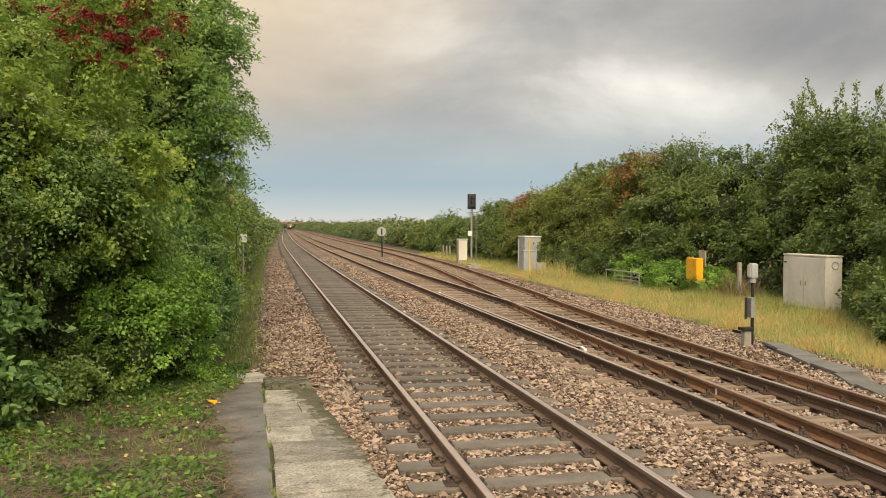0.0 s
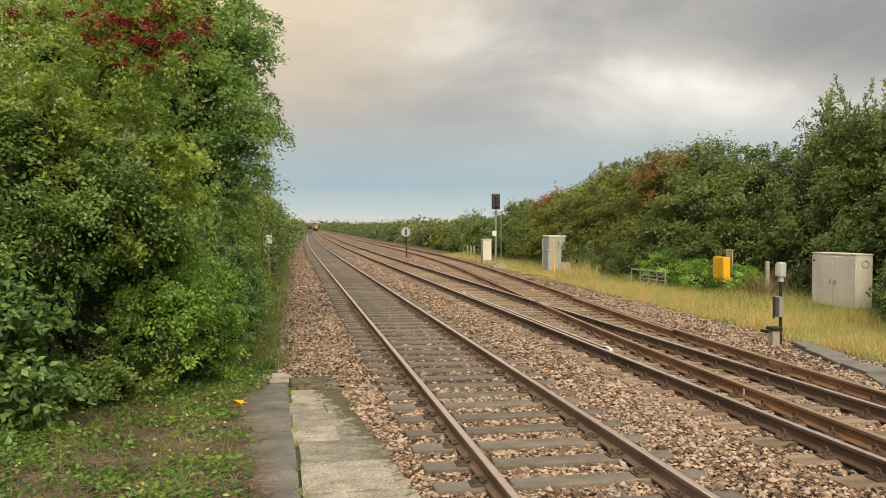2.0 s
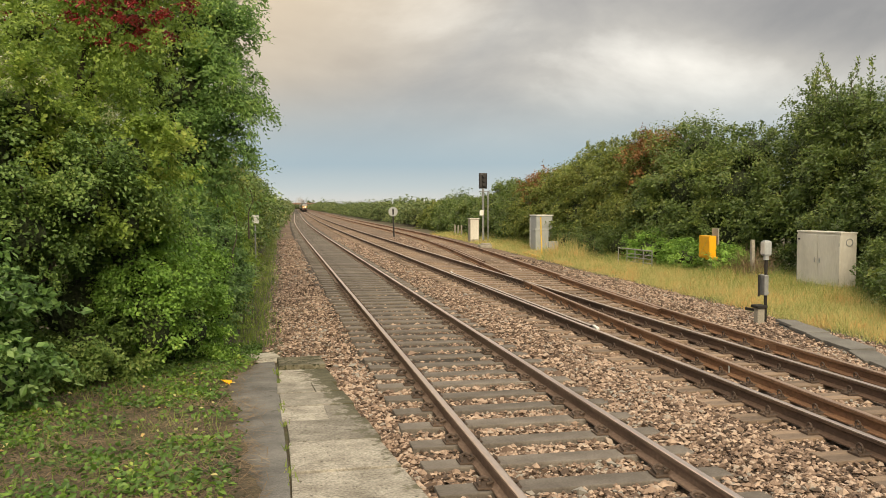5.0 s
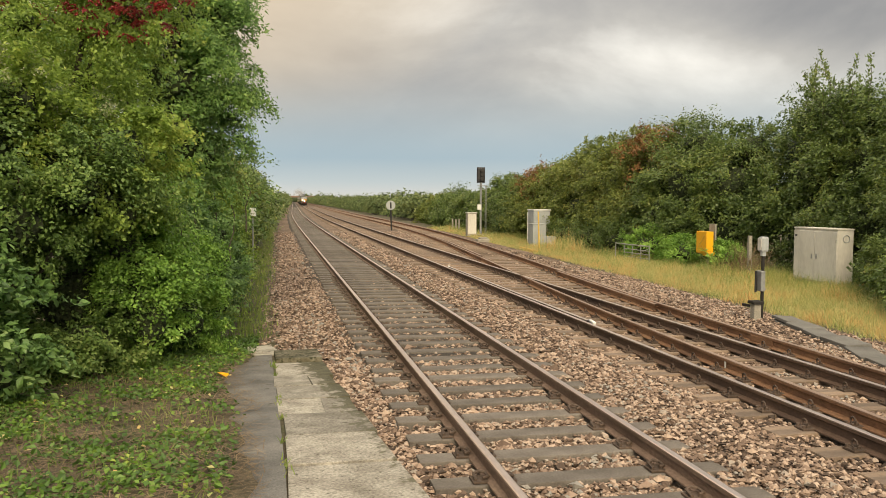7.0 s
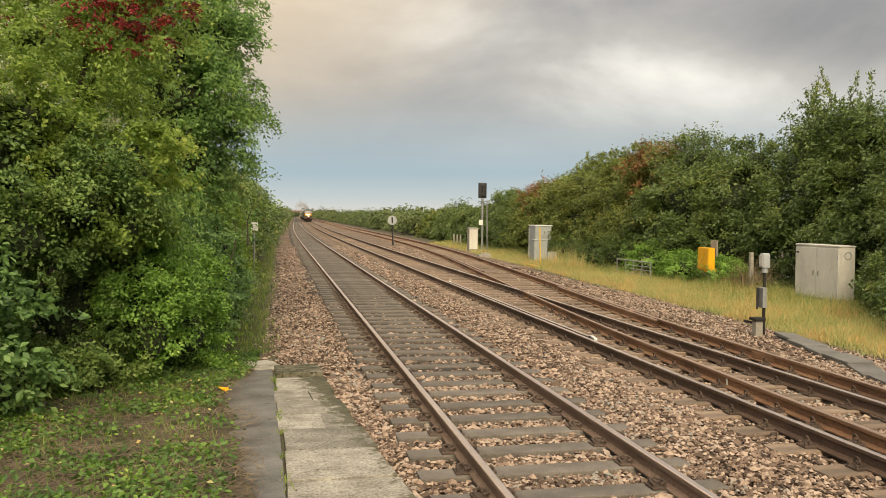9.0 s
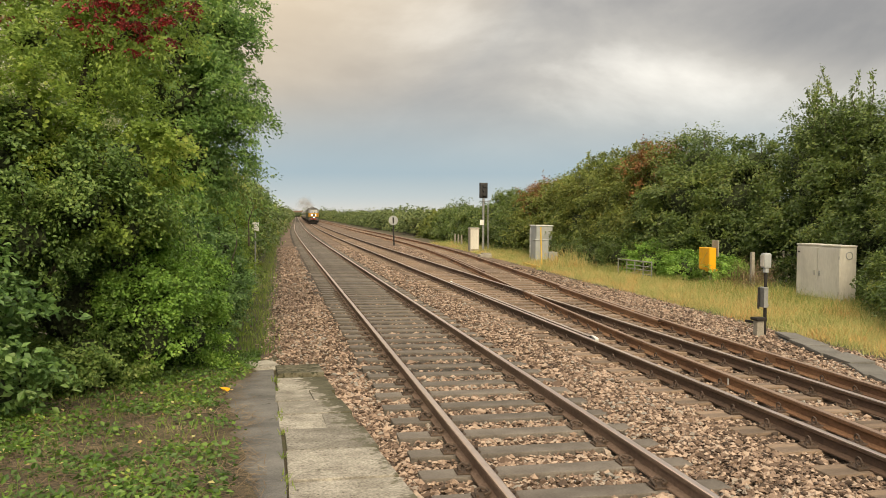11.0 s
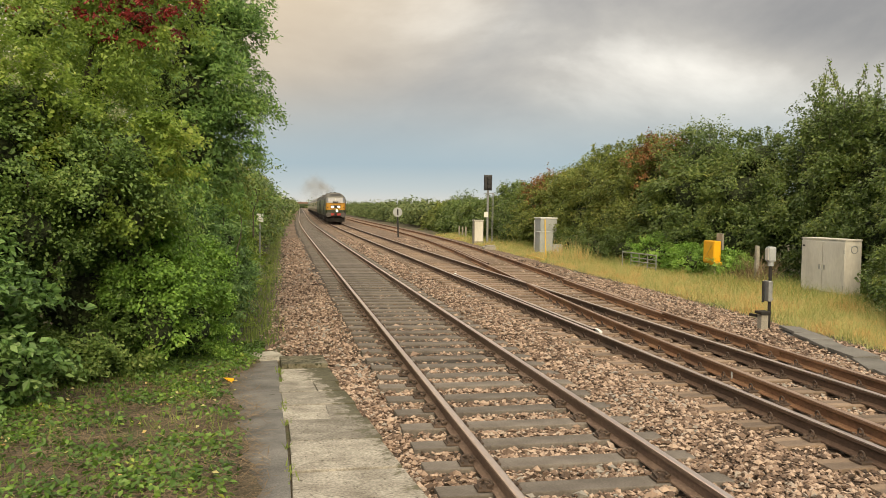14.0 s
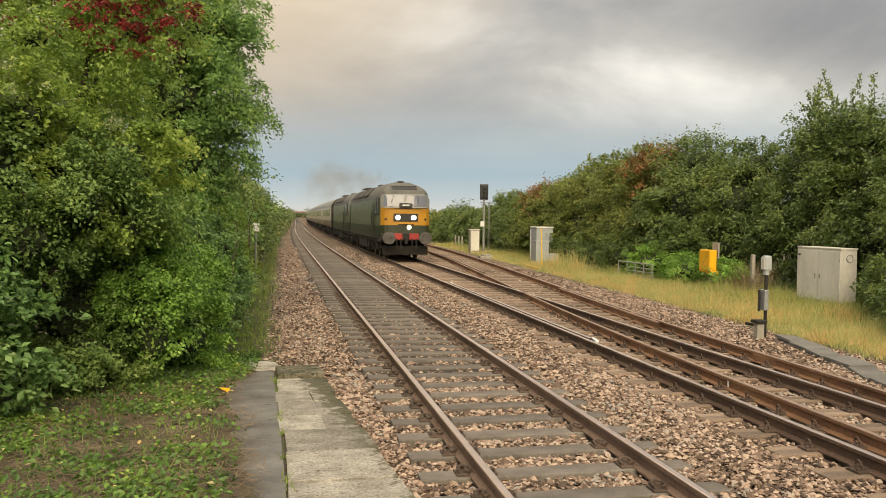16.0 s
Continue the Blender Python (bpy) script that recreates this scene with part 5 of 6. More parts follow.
        # cab side windows and door
        for x in (-1, 1):
            for y, w, q in ((0.85, 0.30, 0.945), (1.45, 0.50, 0.975)):
                fr = part("cab_window_frame", box((0.03, w + 0.09, 0.80), (x * 1.328 * q, f(y), 2.55), 0.012, (0, 0, (-4 if back is None else 4) * x)), M_BLACK, e)
                part("cab_window", box((0.03, w, 0.70), (x * 1.337 * q, f(y), 2.55), 0.01, (0, 0, (-4 if back is None else 4) * x)), M_GLASS, fr)
            part("cab_door", box((0.012, 0.66, 1.55), (x * 1.334, f(2.25), 1.95), 0.005), M_LGREEN, e, "dark green cab door")
            part("handrail", tube(0.018, 1.2, (x * 1.38, f(2.66), 1.75), seg=8), M_UNDER, e)
    # side grilles and roof gear
    for x in (-1, 1):
        for y in (5.0, 8.4, 11.8, 14.3):
            part("side_grille", box((0.02, 1.5, 0.5), (x * 1.330, y, 2.58), 0.006), M_LGREEN2, e)
        for y in (6.4, 9.7, 13.0):
            part("roof_panel", box((0.03, 2.7, 0.60), (x * 1.13, y, 3.38), 0.01, (0, -x * 44, 0)), M_BLACK, e, "dark roof grille")
    part("exhaust_port", box((0.7, 0.9, 0.12), (0, 8.2, 3.83), 0.03), M_BLACK, e)
    part("radiator_fan_cover", box((1.3, 3.0, 0.08), (0, 13.6, 3.81), 0.03), M_BLACK, e)
    part("roof_air_slot", face_mesh(3.40, 3.58, -0.62, 0.62, 0.03, 12, 3), M_BLACK, e, "black air slot in the cab roof")
    part("slot_hood", face_mesh(3.58, 3.63, -0.66, 0.66, 0.09, 12, 2), M_LROOF, e)
    part("roof_vent", box((0.30, 0.30, 0.07), (0, 1.9, 3.82), 0.03), M_BLACK, e)
    part("fuel_tank", box((2.3, 4.6, 0.62), (0, L / 2, 0.62), 0.08), M_UNDER, e)
    bogie(e, 3.7, 3, 2.0, 0.57)
    bogie(e, L - 3.7, 3, 2.0, 0.57)
    return e


def coach():
    L = 19.8
    e = thing("passenger_coach", pose(0, 0, 0), "chocolate and cream passenger coach with large windows", "railway coach", "coaches of the train")
    part("lower_side", band_mesh(1.05, 1.6, L, False), M_BROWN, e, "chocolate brown lower side")
    part("upper_side", band_mesh(1.6, 2.9, L, False), M_CREAM, e, "cream upper side")
    part("roof", band_mesh(2.9, 3.76, L, False, 8, True), M_LSURR, e, "pale grey roof", True)
    for y in (0.05, L - 0.05):
        bm = bmesh.new()
        zs = [1.05, 1.9, 2.9, 3.2, 3.5, 3.7]
        vs = [bm.verts.new((-half_width(z), y, z)) for z in zs] + [bm.verts.new((half_width(z), y, z)) for z in zs[::-1]]
        bm.faces.new(vs)
        part("end_wall", bm, M_UNDER, e)
        part("gangway", box((0.9, 0.5, 2.0), (0, y - 0.2 if y < 1 else y + 0.2, 2.1), 0.05), M_BLACK, e)
    for x in (-1, 1):
        for k in range(8):
            w = part("window_frame", box((0.02, 1.46, 0.86), (x * 1.331, 2.6 + k * 2.1, 2.38), 0.01), M_CREAM, e)
            part("window_pane", box((0.02, 1.34, 0.74), (x * 1.336, 2.6 + k * 2.1, 2.38), 0.01), M_GLASS, w)
        for y in (0.9, L - 0.9):
            part("coach_door", box((0.014, 0.75, 1.8), (x * 1.332, y, 2.02), 0.006), M_CREAM, e)
    part("underframe", box((2.2, L - 5.0, 0.45), (0, L / 2, 0.8), 0.05), M_UNDER, e)
    bogie(e, 2.9, 2, 2.6, 0.46)
    bogie(e, L - 2.9, 2, 2.6, 0.46)
    return e


def smoke_material():
    """Haze that thins out from the middle of each wisp to its rim."""
    m = bpy.data.materials.new("thin_exhaust_haze")
    m.use_nodes = True
    n, l = m.node_tree.nodes, m.node_tree.links
    d = n.new("ShaderNodeBsdfDiffuse"); d.inputs[0].default_value = (0.30, 0.26, 0.21, 1)
    t = n.new("ShaderNodeBsdfTransparent")
    c = n.new("ShaderNodeTexCoord")
    a = n.new("ShaderNodeTexNoise"); a.inputs["Scale"].default_value = 1.6; a.inputs["Detail"].default_value = 5
    l.new(c.outputs["Object"], a.inputs[0])
    g = n.new("ShaderNodeTexGradient"); g.gradient_type = "SPHERICAL"
    l.new(c.outputs["Object"], g.inputs[0])
    e = n.new("ShaderNodeMapRange"); e.interpolation_type = "SMOOTHERSTEP"
    e.inputs["From Min"].default_value, e.inputs["From Max"].default_value = 0.02, 0.85
    e.inputs["To Max"].default_value = 0.24
    l.new(g.outputs["Fac"], e.inputs[0])
    r = n.new("ShaderNodeMapRange"); r.inputs["From Min"].default_value = 0.3; r.inputs["From Max"].default_value = 0.75
    l.new(a.outputs["Fac"], r.inputs[0])
    u = n.new("ShaderNodeMath"); u.operation = "MULTIPLY"
    l.new(e.outputs[0], u.inputs[0]); l.new(r.outputs[0], u.inputs[1])
    x = n.new("ShaderNodeMixShader")
    l.new(u.outputs[0], x.inputs[0])
    l.new(t.outputs[0], x.inputs[1]); l.new(d.outputs[0], x.inputs[2])
    l.new(x.outputs[0], n["Material Output"].inputs[0])
    return m


M_SMOKE = smoke_material()


def smoke_plume():
    """Exhaust drifting back over the roofs: crumpled wisps across the line, wider and higher towards the rear."""
    e = thing("exhaust_smoke", pose(0, 0, 0), "thin brown exhaust haze drifting over the locomotives", "smoke")
    rng = np.random.default_rng(4)
    for k in range(9):
        bm = bmesh.new()
        bmesh.ops.create_grid(bm, x_segments=14, y_segments=14, size=1.0)
        o = Vector(rng.random(3) * 20)
        for v in bm.verts:
            v.co.z = 0.22 * noise.noise(v.co * 1.7 + o)
        p = part("wisp", bm, M_SMOKE, e, smooth=True)
        w = 1.0 + 0.24 * k
        p.matrix_basis = pose(-0.5 - 0.2 * k + rng.normal() * 0.2, 4.2 * k, 3.45 + 0.62 * w, 90 + rng.normal() * 12, rng.uniform(0, 360), rng.normal() * 14) @ Matrix.Diagonal((w * 1.2, w, w, 1))
        p.visible_shadow = False
    return e


NOSE_AT_END, SPEED = 39.0, 31.0      # metres from the camera at 16 s; metres a second


def along(y, back=0.0):
    """Pose of a vehicle whose front end is at y, turned to the line."""
    y2 = y + 19.0
    x1, x2 = T2 + float(bend(y)), T2 + float(bend(y2))
    return pose(x1, y, 0, 0, 0, -math.degrees(math.atan2(x2 - x1, 19.0)))


lead = locomotive("two-tone green diesel locomotive with yellow nose and lit lamps", True)
pilot = locomotive("second two-tone green diesel locomotive coupled behind", False)
train = [(lead, 0.55), (pilot, 19.5)]
first = coach()
train.append((first, 38.6))
for k in range(1, 8):
    train.append((copy_thing(first, Matrix()), 38.6 + 20.4 * k))
plume = smoke_plume()
train.append((plume, 8.5))


# ---- far overbridge ----
def overbridge():
    y = 905.0
    x = float(bend(y)) + 7
    e = thing("overbridge", pose(x, y, 0), "distant road bridge over the line", "bridge", kind="structure")
    part("deck", box((46, 9, 1.7), (0, 0, 5.6), 0.05), M_BRICK, e)
    for s in (-13, 13):
        part("abutment", box((3, 9, 5.4), (s, 0, 2.1), 0.05), M_BRICK, e)


overbridge()


# ---- lineside equipment ----
def equipment_cabinet():
    """A large double-door location case with a plinth, rain lip and side vent ring."""
    e = thing("equipment_cabinet", pose(15.25, 20.38, -0.32), "pale grey double-door trackside equipment cabinet standing in grass", "cabinet")
    part("plinth", box((0.58, 2.06, 0.14), (0.25, 1.0, 0.05), 0.01), M_POSTCONC, e)
    part("body", box((0.50, 1.96, 1.50), (0.25, 1.0, 0.85), 0.012), M_GREYPAINT, e)
    for y in (0.51, 1.49):
        d = part("door", box((0.03, 0.95, 1.42), (-0.008, y, 0.84), 0.008), M_GREYPAINT, e)
        part("handle", box((0.03, 0.03, 0.14), (-0.035, y + (0.38 if y < 1 else -0.38), 0.82), 0.006), M_GALV, d)
        for z in (0.3, 1.3):
            part("hinge", tube(0.014, 0.1, (-0.025, y + (-0.46 if y < 1 else 0.46), z), seg=8), M_GALV, d)
    part("top", box((0.54, 2.0, 0.045), (0.25, 1.0, 1.622), 0.012), M_GREYPAINT, e, "overhanging rain cover")
    part("number_bar", box((0.006, 0.10, 0.05), (-0.027, 1.86, 1.40), 0.0), M_BLACK, e)
    bm = bmesh.new()
    for k in range(16):
        a = 2 * math.pi * k / 16
        add_box(bm, (0.052, 0.02, 0.02), (0.27 + 0.10 * math.cos(a), 0.015, 1.36 + 0.10 * math.sin(a)), 0, (0, -math.degrees(a) + 90, 0))
    part("vent_ring", bm, M_PALEGREY, e)


def yellow_box():
    e = thing("yellow_box", pose(14.3, 25.6, -0.36), "yellow metal lineside box on a post by the hedge", "box")
    part("post", tube(0.04, 1.2, (0.12, 0.35, 0.5)), M_GALV, e)
    b = part("case", box((0.24, 0.72, 0.76), (0, 0.35, 1.04), 0.02), M_YELLOW, e)
    part("lid", box((0.022, 0.68, 0.70), (-0.125, 0.35, 1.05), 0.008), M_YELLOW, b)
    part("diagonal_bar", box((0.014, 0.66, 0.025), (-0.14, 0.35, 1.05), 0.003, (-47, 0, 0)), M_YELPOST, b, "diagonal brace across the lid")
    part("drip_tray", box((0.26, 0.40, 0.12), (0.02, 0.10, 0.66), 0.02), M_YELLOW, b)
    part("back_board", box((0.05, 0.40, 0.55), (0.18, 0.16, 1.40), 0.01), M_POSTCONC, e, "weathered grey board behind the box")


def ground_frame():
    """The grey-headed telephone and control post with its conduit, and the concrete marker beside it."""
    e = thing("telephone_post", pose(9.35, 14.7, -0.24), "lineside post with grey telephone box and lower switch case", "telephone post")
    part("post", tube(0.032, 1.5, (0, 0, 0.72), seg=12), M_UNDER, e)
    hd = part("telephone_case", box((0.16, 0.15, 0.30), (0, 0, 1.48), 0.04), M_PALEGREY, e, "rounded pale grey telephone case")
    part("case_lid", box((0.012, 0.12, 0.23), (-0.083, 0, 1.48), 0.01), M_GREYPAINT, hd)
    part("collar", tube(0.055, 0.10, (0.0, 0, 1.30), seg=12), M_PALEGREY, e)
    part("switch_case", box((0.09, 0.20, 0.40), (-0.03, 0.02, 0.76), 0.015), M_GALV, e)
    part("conduit", tube(0.022, 0.42, (-0.095, 0.08, 0.74), seg=8), M_BLACK, e)
    part("bracket", box((0.14, 0.05, 0.03), (0, 0, 0.60), 0.005), M_GALV, e)
    m = thing("concrete_marker", pose(9.08, 14.48, -0.30), "short weathered concrete marker post with a cap", "marker post")
    part("stub", box((0.15, 0.15, 0.42), (0, 0, 0.2), 0.02), M_POSTCONC, m)
    part("cap", box((0.22, 0.24, 0.06), (0, 0, 0.43), 0.015), M_UNDER, m)
    part("cable_arm", box((0.05, 0.36, 0.05), (0.0, 0.24, 0.34), 0.01, (0, 0, 8)), M_UNDER, m)


def colour_light_signal():
    x, y = 13.2 + float(bend(53)), 53.2
    e = thing("signal_post", pose(x, y, -0.3), "colour light signal on a galvanised post with ladder", "railway signal")
    part("base", box((0.5, 0.5, 0.2), (0, 0, 0.05), 0.03), M_POSTCONC, e)
    part("post", tube(0.075, 3.7, (0, 0, 1.85), seg=14), M_GALV, e)
    h = part("signal_head", box((0.52, 0.28, 0.98), (0, 0, 4.05), 0.10), M_BLACK, e, "black signal head")
    part("backing_board", box((0.56, 0.03, 1.02), (0, 0.02, 4.05), 0.012), M_BLACK, h)
    for k in range(3):
        part("lens", tube(0.09, 0.05, (0.02, -0.15, 3.76 + 0.28 * k), (90, 0, 0), 16), M_SIGLAMP, h)
        part("hood", tube(0.12, 0.16, (0.02, -0.2, 3.80 + 0.28 * k), (90, 0, 0), 16), M_BLACK, h)
    part("platform_step", box((0.6, 0.5, 0.05), (0.1, 0.1, 3.35), 0.01), M_GALV, e)
    for s in (-0.14, 0.14):
        part("ladder_rail", tube(0.02, 3.3, (0.33 + 0.0, s, 1.75), seg=8), M_GALV, e)
    for k in range(11):
        part("rung", tube(0.013, 0.28, (0.33, 0, 0.4 + k * 0.28), (90, 0, 0), 6), M_GALV, e)
    part("sign_plate", box((0.26, 0.03, 0.34), (-0.12, -0.09, 1.95), 0.008), M_WHITE, e, "white signal plate")
    c = thing("relay_box", pose(x - 0.55, y + 0.4, -0.3), "pale concrete-grey relay box beside the signal", "cabinet")
    part("body", box((0.62, 0.55, 1.55), (0, 0, 0.78), 0.015), M_POSTCONC, c)
    part("door", box((0.54, 0.02, 1.3), (0, -0.28, 0.84), 0.006), M_GREYPAINT, c)
    part("cover", box((0.68, 0.6, 0.05), (0, 0, 1.57), 0.012), M_GREYPAINT, c)


def grey_cabinets():
    c = thing("relay_cabinet", pose(14.0, 43.3, -0.35), "tall pale grey relay cabinet at the hedge", "cabinet")
    part("body", box((0.9, 1.1, 1.9), (0, 0, 0.95), 0.015), M_PALEGREY, c)
    part("door", box((0.02, 0.98, 1.6), (-0.455, 0, 1.0), 0.006), M_PALEGREY, c)
    part("cover", box((0.98, 1.2, 0.06), (0, 0, 1.93), 0.015), M_WHITE, c)
    part("white_edge", box((0.05, 0.05, 1.7), (-0.46, 0.54, 0.95), 0.01), M_WHITE, c)
    d = thing("low_cabinet", pose(13.3, 41.4, -0.35), "low grey metal cabinet in front", "cabinet")
    part("body", box((0.7, 0.8, 1.2), (0, 0, 0.6), 0.02), M_PALEGREY, d)
    part("wing", box((0.5, 0.6, 0.55), (0.6, -0.2, 0.32), 0.02), M_PALEGREY, d)
    part("cover", box((0.76, 0.86, 0.04), (0, 0, 1.22), 0.01), M_PALEGREY, d)
    p = thing("yellow_post", pose(11.9, 36.8, -0.34), "yellow painted post with a low yellow bar", "barrier post")
    part("post", tube(0.036, 1.95, (0, 0, 0.95), (0, -2, 0), 12), M_YELPOST, p)
    part("bar", box((0.06, 3.6, 0.09), (-0.2, 1.0, 0.12), 0.02, (0, 0, -4)), M_YELPOST, p, "low yellow bar")
    b = thing("concrete_block", pose(11.5 + 0.0, 45.9, -0.3), "pale concrete block by the branch track", "block")
    part("block", box((0.7, 0.6, 0.22), (0, 0, 0.09), 0.04), M_POSTCONC, b)
    part("block_top", box((0.5, 0.45, 0.08), (0.05, 0, 0.24), 0.03), M_POSTCONC, b)


def metal_gate():
    e = thing("metal_gate", pose(13.6, 31.9, -0.42, 0, 0, -85.5), "low galvanised tubular gate set in the grass", "gate")
    L = 2.7
    for k, z in enumerate((0.14, 0.30, 0.46, 0.60, 0.78)):
        a = 0.0 if k == 4 else 0.75
        part("rail", tube(0.026 if k == 4 else 0.018, L - a, (a + (L - a) / 2, 0, z), (0, 90, 0), 8), M_GALV, e)
    for x in (0.02, 0.75, 1.4, 2.05, L):
        part("upright", tube(0.022, 0.84, (x, 0, 0.40), seg=8), M_GALV, e)
    part("brace", tube(0.015, 1.6, (1.75, 0.03, 0.42), (0, 72, 0), 8), M_GALV, e)


def fence_post(x, y, h):
    e = thing("fence_post", pose(x, y, -0.38), "weathered concrete fence post in the hedge", "fence post", "fence posts")
    part("shaft", box((0.13, 0.13, h), (0, 0, h / 2), 0.015, taper=0.85), M_POSTCONC, e)


def disc_sign():
    e = thing("disc_sign", pose(8.5 + float(bend(62)), 62.2, -0.22, 0, -2.2, 0), "round white sign with a black bar on a dark post", "sign")
    part("post", tube(0.06, 1.95, (0, 0, 0.95), seg=12), M_BLACK, e)
    d = part("disc", tube(0.34, 0.03, (0, -0.08, 1.92), (90, 0, 0), 32, bevel=0.006), M_PALEGREY, e, "round pale grey disc")
    part("black_bar", box((0.12, 0.012, 0.46), (0, -0.10, 1.92), 0.02), M_BLACK, d)
    part("rim", tube(0.355, 0.02, (0, -0.07, 1.92), (90, 0, 0), 32), M_GALV, d)


def white_board():
    e = thing("white_board", pose(-0.70, 25.6, -0.25), "small white board on a post at the hedge edge", "sign")
    part("post", tube(0.025, 1.9, (0, 0.03, 0.95), seg=8), M_GALV, e)
    b = part("board", box((0.21, 0.02, 0.25), (0, 0, 1.96), 0.006), M_WHITE, e)
    for k in range(3):
        part("lettering_bar", box((0.12, 0.006, 0.016), (0.0, -0.012, 2.02 - 0.055 * k)), M_GALV, b)


def trough_lids():
    e = thing("cable_trough", pose(0, 0, 0), "concrete cable trough with uneven grey lids", "cable trough", kind="structure")
    pts = [(9.55, 14.35), (9.28, 13.5), (9.12, 12.75), (8.92, 12.0), (8.72, 11.15), (8.42, 10.3), (8.2, 9.3), (8.05, 8.2)]
    rng = np.random.default_rng(6)
    for (x0, y0), (x1, y1) in zip(pts, pts[1:]):
        d = math.hypot(x1 - x0, y1 - y0)
        a = math.degrees(math.atan2(y1 - y0, x1 - x0))
        z = -0.16 + rng.normal() * 0.012
        part("trough_wall", box((d, 0.36, 0.18), ((x0 + x1) / 2, (y0 + y1) / 2, z - 0.13), 0.01, (0, 0, a)), M_TROUGH, e)
        part("lid", box((d - 0.02, 0.40, 0.055), ((x0 + x1) / 2 + rng.normal() * 0.02, (y0 + y1) / 2, z), 0.01, (rng.normal() * 1.5, rng.normal() * 1.2, a + rng.normal() * 2.0)), M_TROUGH, e)


def fallen_leaf():
    e = thing("fallen_leaf", pose(-0.66, 10.3, float(ramp_z(10.3)) + 0.035, 8, 12, 30), "curled orange yellow fallen leaf on the ramp", "leaf")
    bm = bmesh.new()
    out = [(0, -0.09), (0.05, -0.06), (0.075, 0.0), (0.045, 0.05), (0, 0.10), (-0.045, 0.05), (-0.075, 0.0), (-0.05, -0.06)]
    c = bm.verts.new((0, 0, -0.01))
    vs = [bm.verts.new((x, y, 0.35 * abs(x) + 0.01)) for x, y in out]
    for k in range(8):
        bm.faces.new((c, vs[k], vs[(k + 1) % 8]))
    part("blade", bm, M_YELLOW, e)
    part("stalk", tube(0.004, 0.06, (0, -0.115, 0.01), (90, 0, 0), 6), M_YELPOST, e)


equipment_cabinet()
yellow_box()
ground_frame()
colour_light_signal()
grey_cabinets()
metal_gate()
fence_post(15.0, 24.35, 1.35)
fence_post(14.3, 66.0, 0.95)
fence_post(14.3, 64.8, 0.95)
fence_post(14.3, 67.3, 0.95)
disc_sign()
white_board()
trough_lids()
fallen_leaf()


# ---- grass, weeds and litter ----
def blades(name, pos, height, width, lean, material, label, category, rng):
    """Upright blades, one bent triangle pair each."""
    n = len(pos)
    a = rng.uniform(0, 2 * np.pi, n)
    side = np.stack([np.cos(a), np.sin(a), np.zeros(n)], 1) * (width * rng.uniform(0.6, 1.4, n))[:, None] * 0.5
    h = height * (0.35 + 0.9 * rng.random(n) ** 2.2 + 0.35 * rng.random(n))
    b = rng.uniform(0, 2 * np.pi, n)
    off = np.stack([np.cos(b), np.sin(b), np.zeros(n)], 1) * (h * lean * rng.random(n))[:, None]
    up = np.zeros((n, 3)); up[:, 2] = h
    v = np.stack([pos - side, pos + side, pos + off + up], 1).reshape(-1, 3)
    tagged(new(name, quads(name, v, np.arange(3 * n).reshape(-1, 3), material)), label, category, kind="stuff")


def flat_leaves(name, pos, size, material, label, category, rng, tilt=0.5):
    n = len(pos)
    nr = rng.normal(size=(n, 3)) * tilt + [0, 0, 1]
    nr /= np.linalg.norm(nr, axis=1)[:, None]
    ax = rng.normal(size=(n, 3)); ax -= nr * (ax * nr).sum(1)[:, None]
    ax /= np.linalg.norm(ax, axis=1)[:, None]
    sd = np.cross(nr, ax)
    L = size * rng.uniform(0.6, 1.4, (n, 1))
    v = np.stack([pos - ax * L * 0.5, pos + sd * L * 0.36 + nr * L * 0.12, pos + ax * L * 0.5, pos - sd * L * 0.36 + nr * L * 0.12], 1).reshape(-1, 3)
    tagged(new(name, quads(name, v, np.arange(4 * n).reshape(-1, 4), material)), label, category, kind="stuff")


def patchy(x, y, f, seed):
    return 0.5 + 0.25 * np.sin(f * x + seed) * np.cos(f * 0.8 * y - seed * 2) + 0.25 * np.sin(f * 2.3 * y + x * f + seed * 3) * np.cos(f * 1.9 * x)


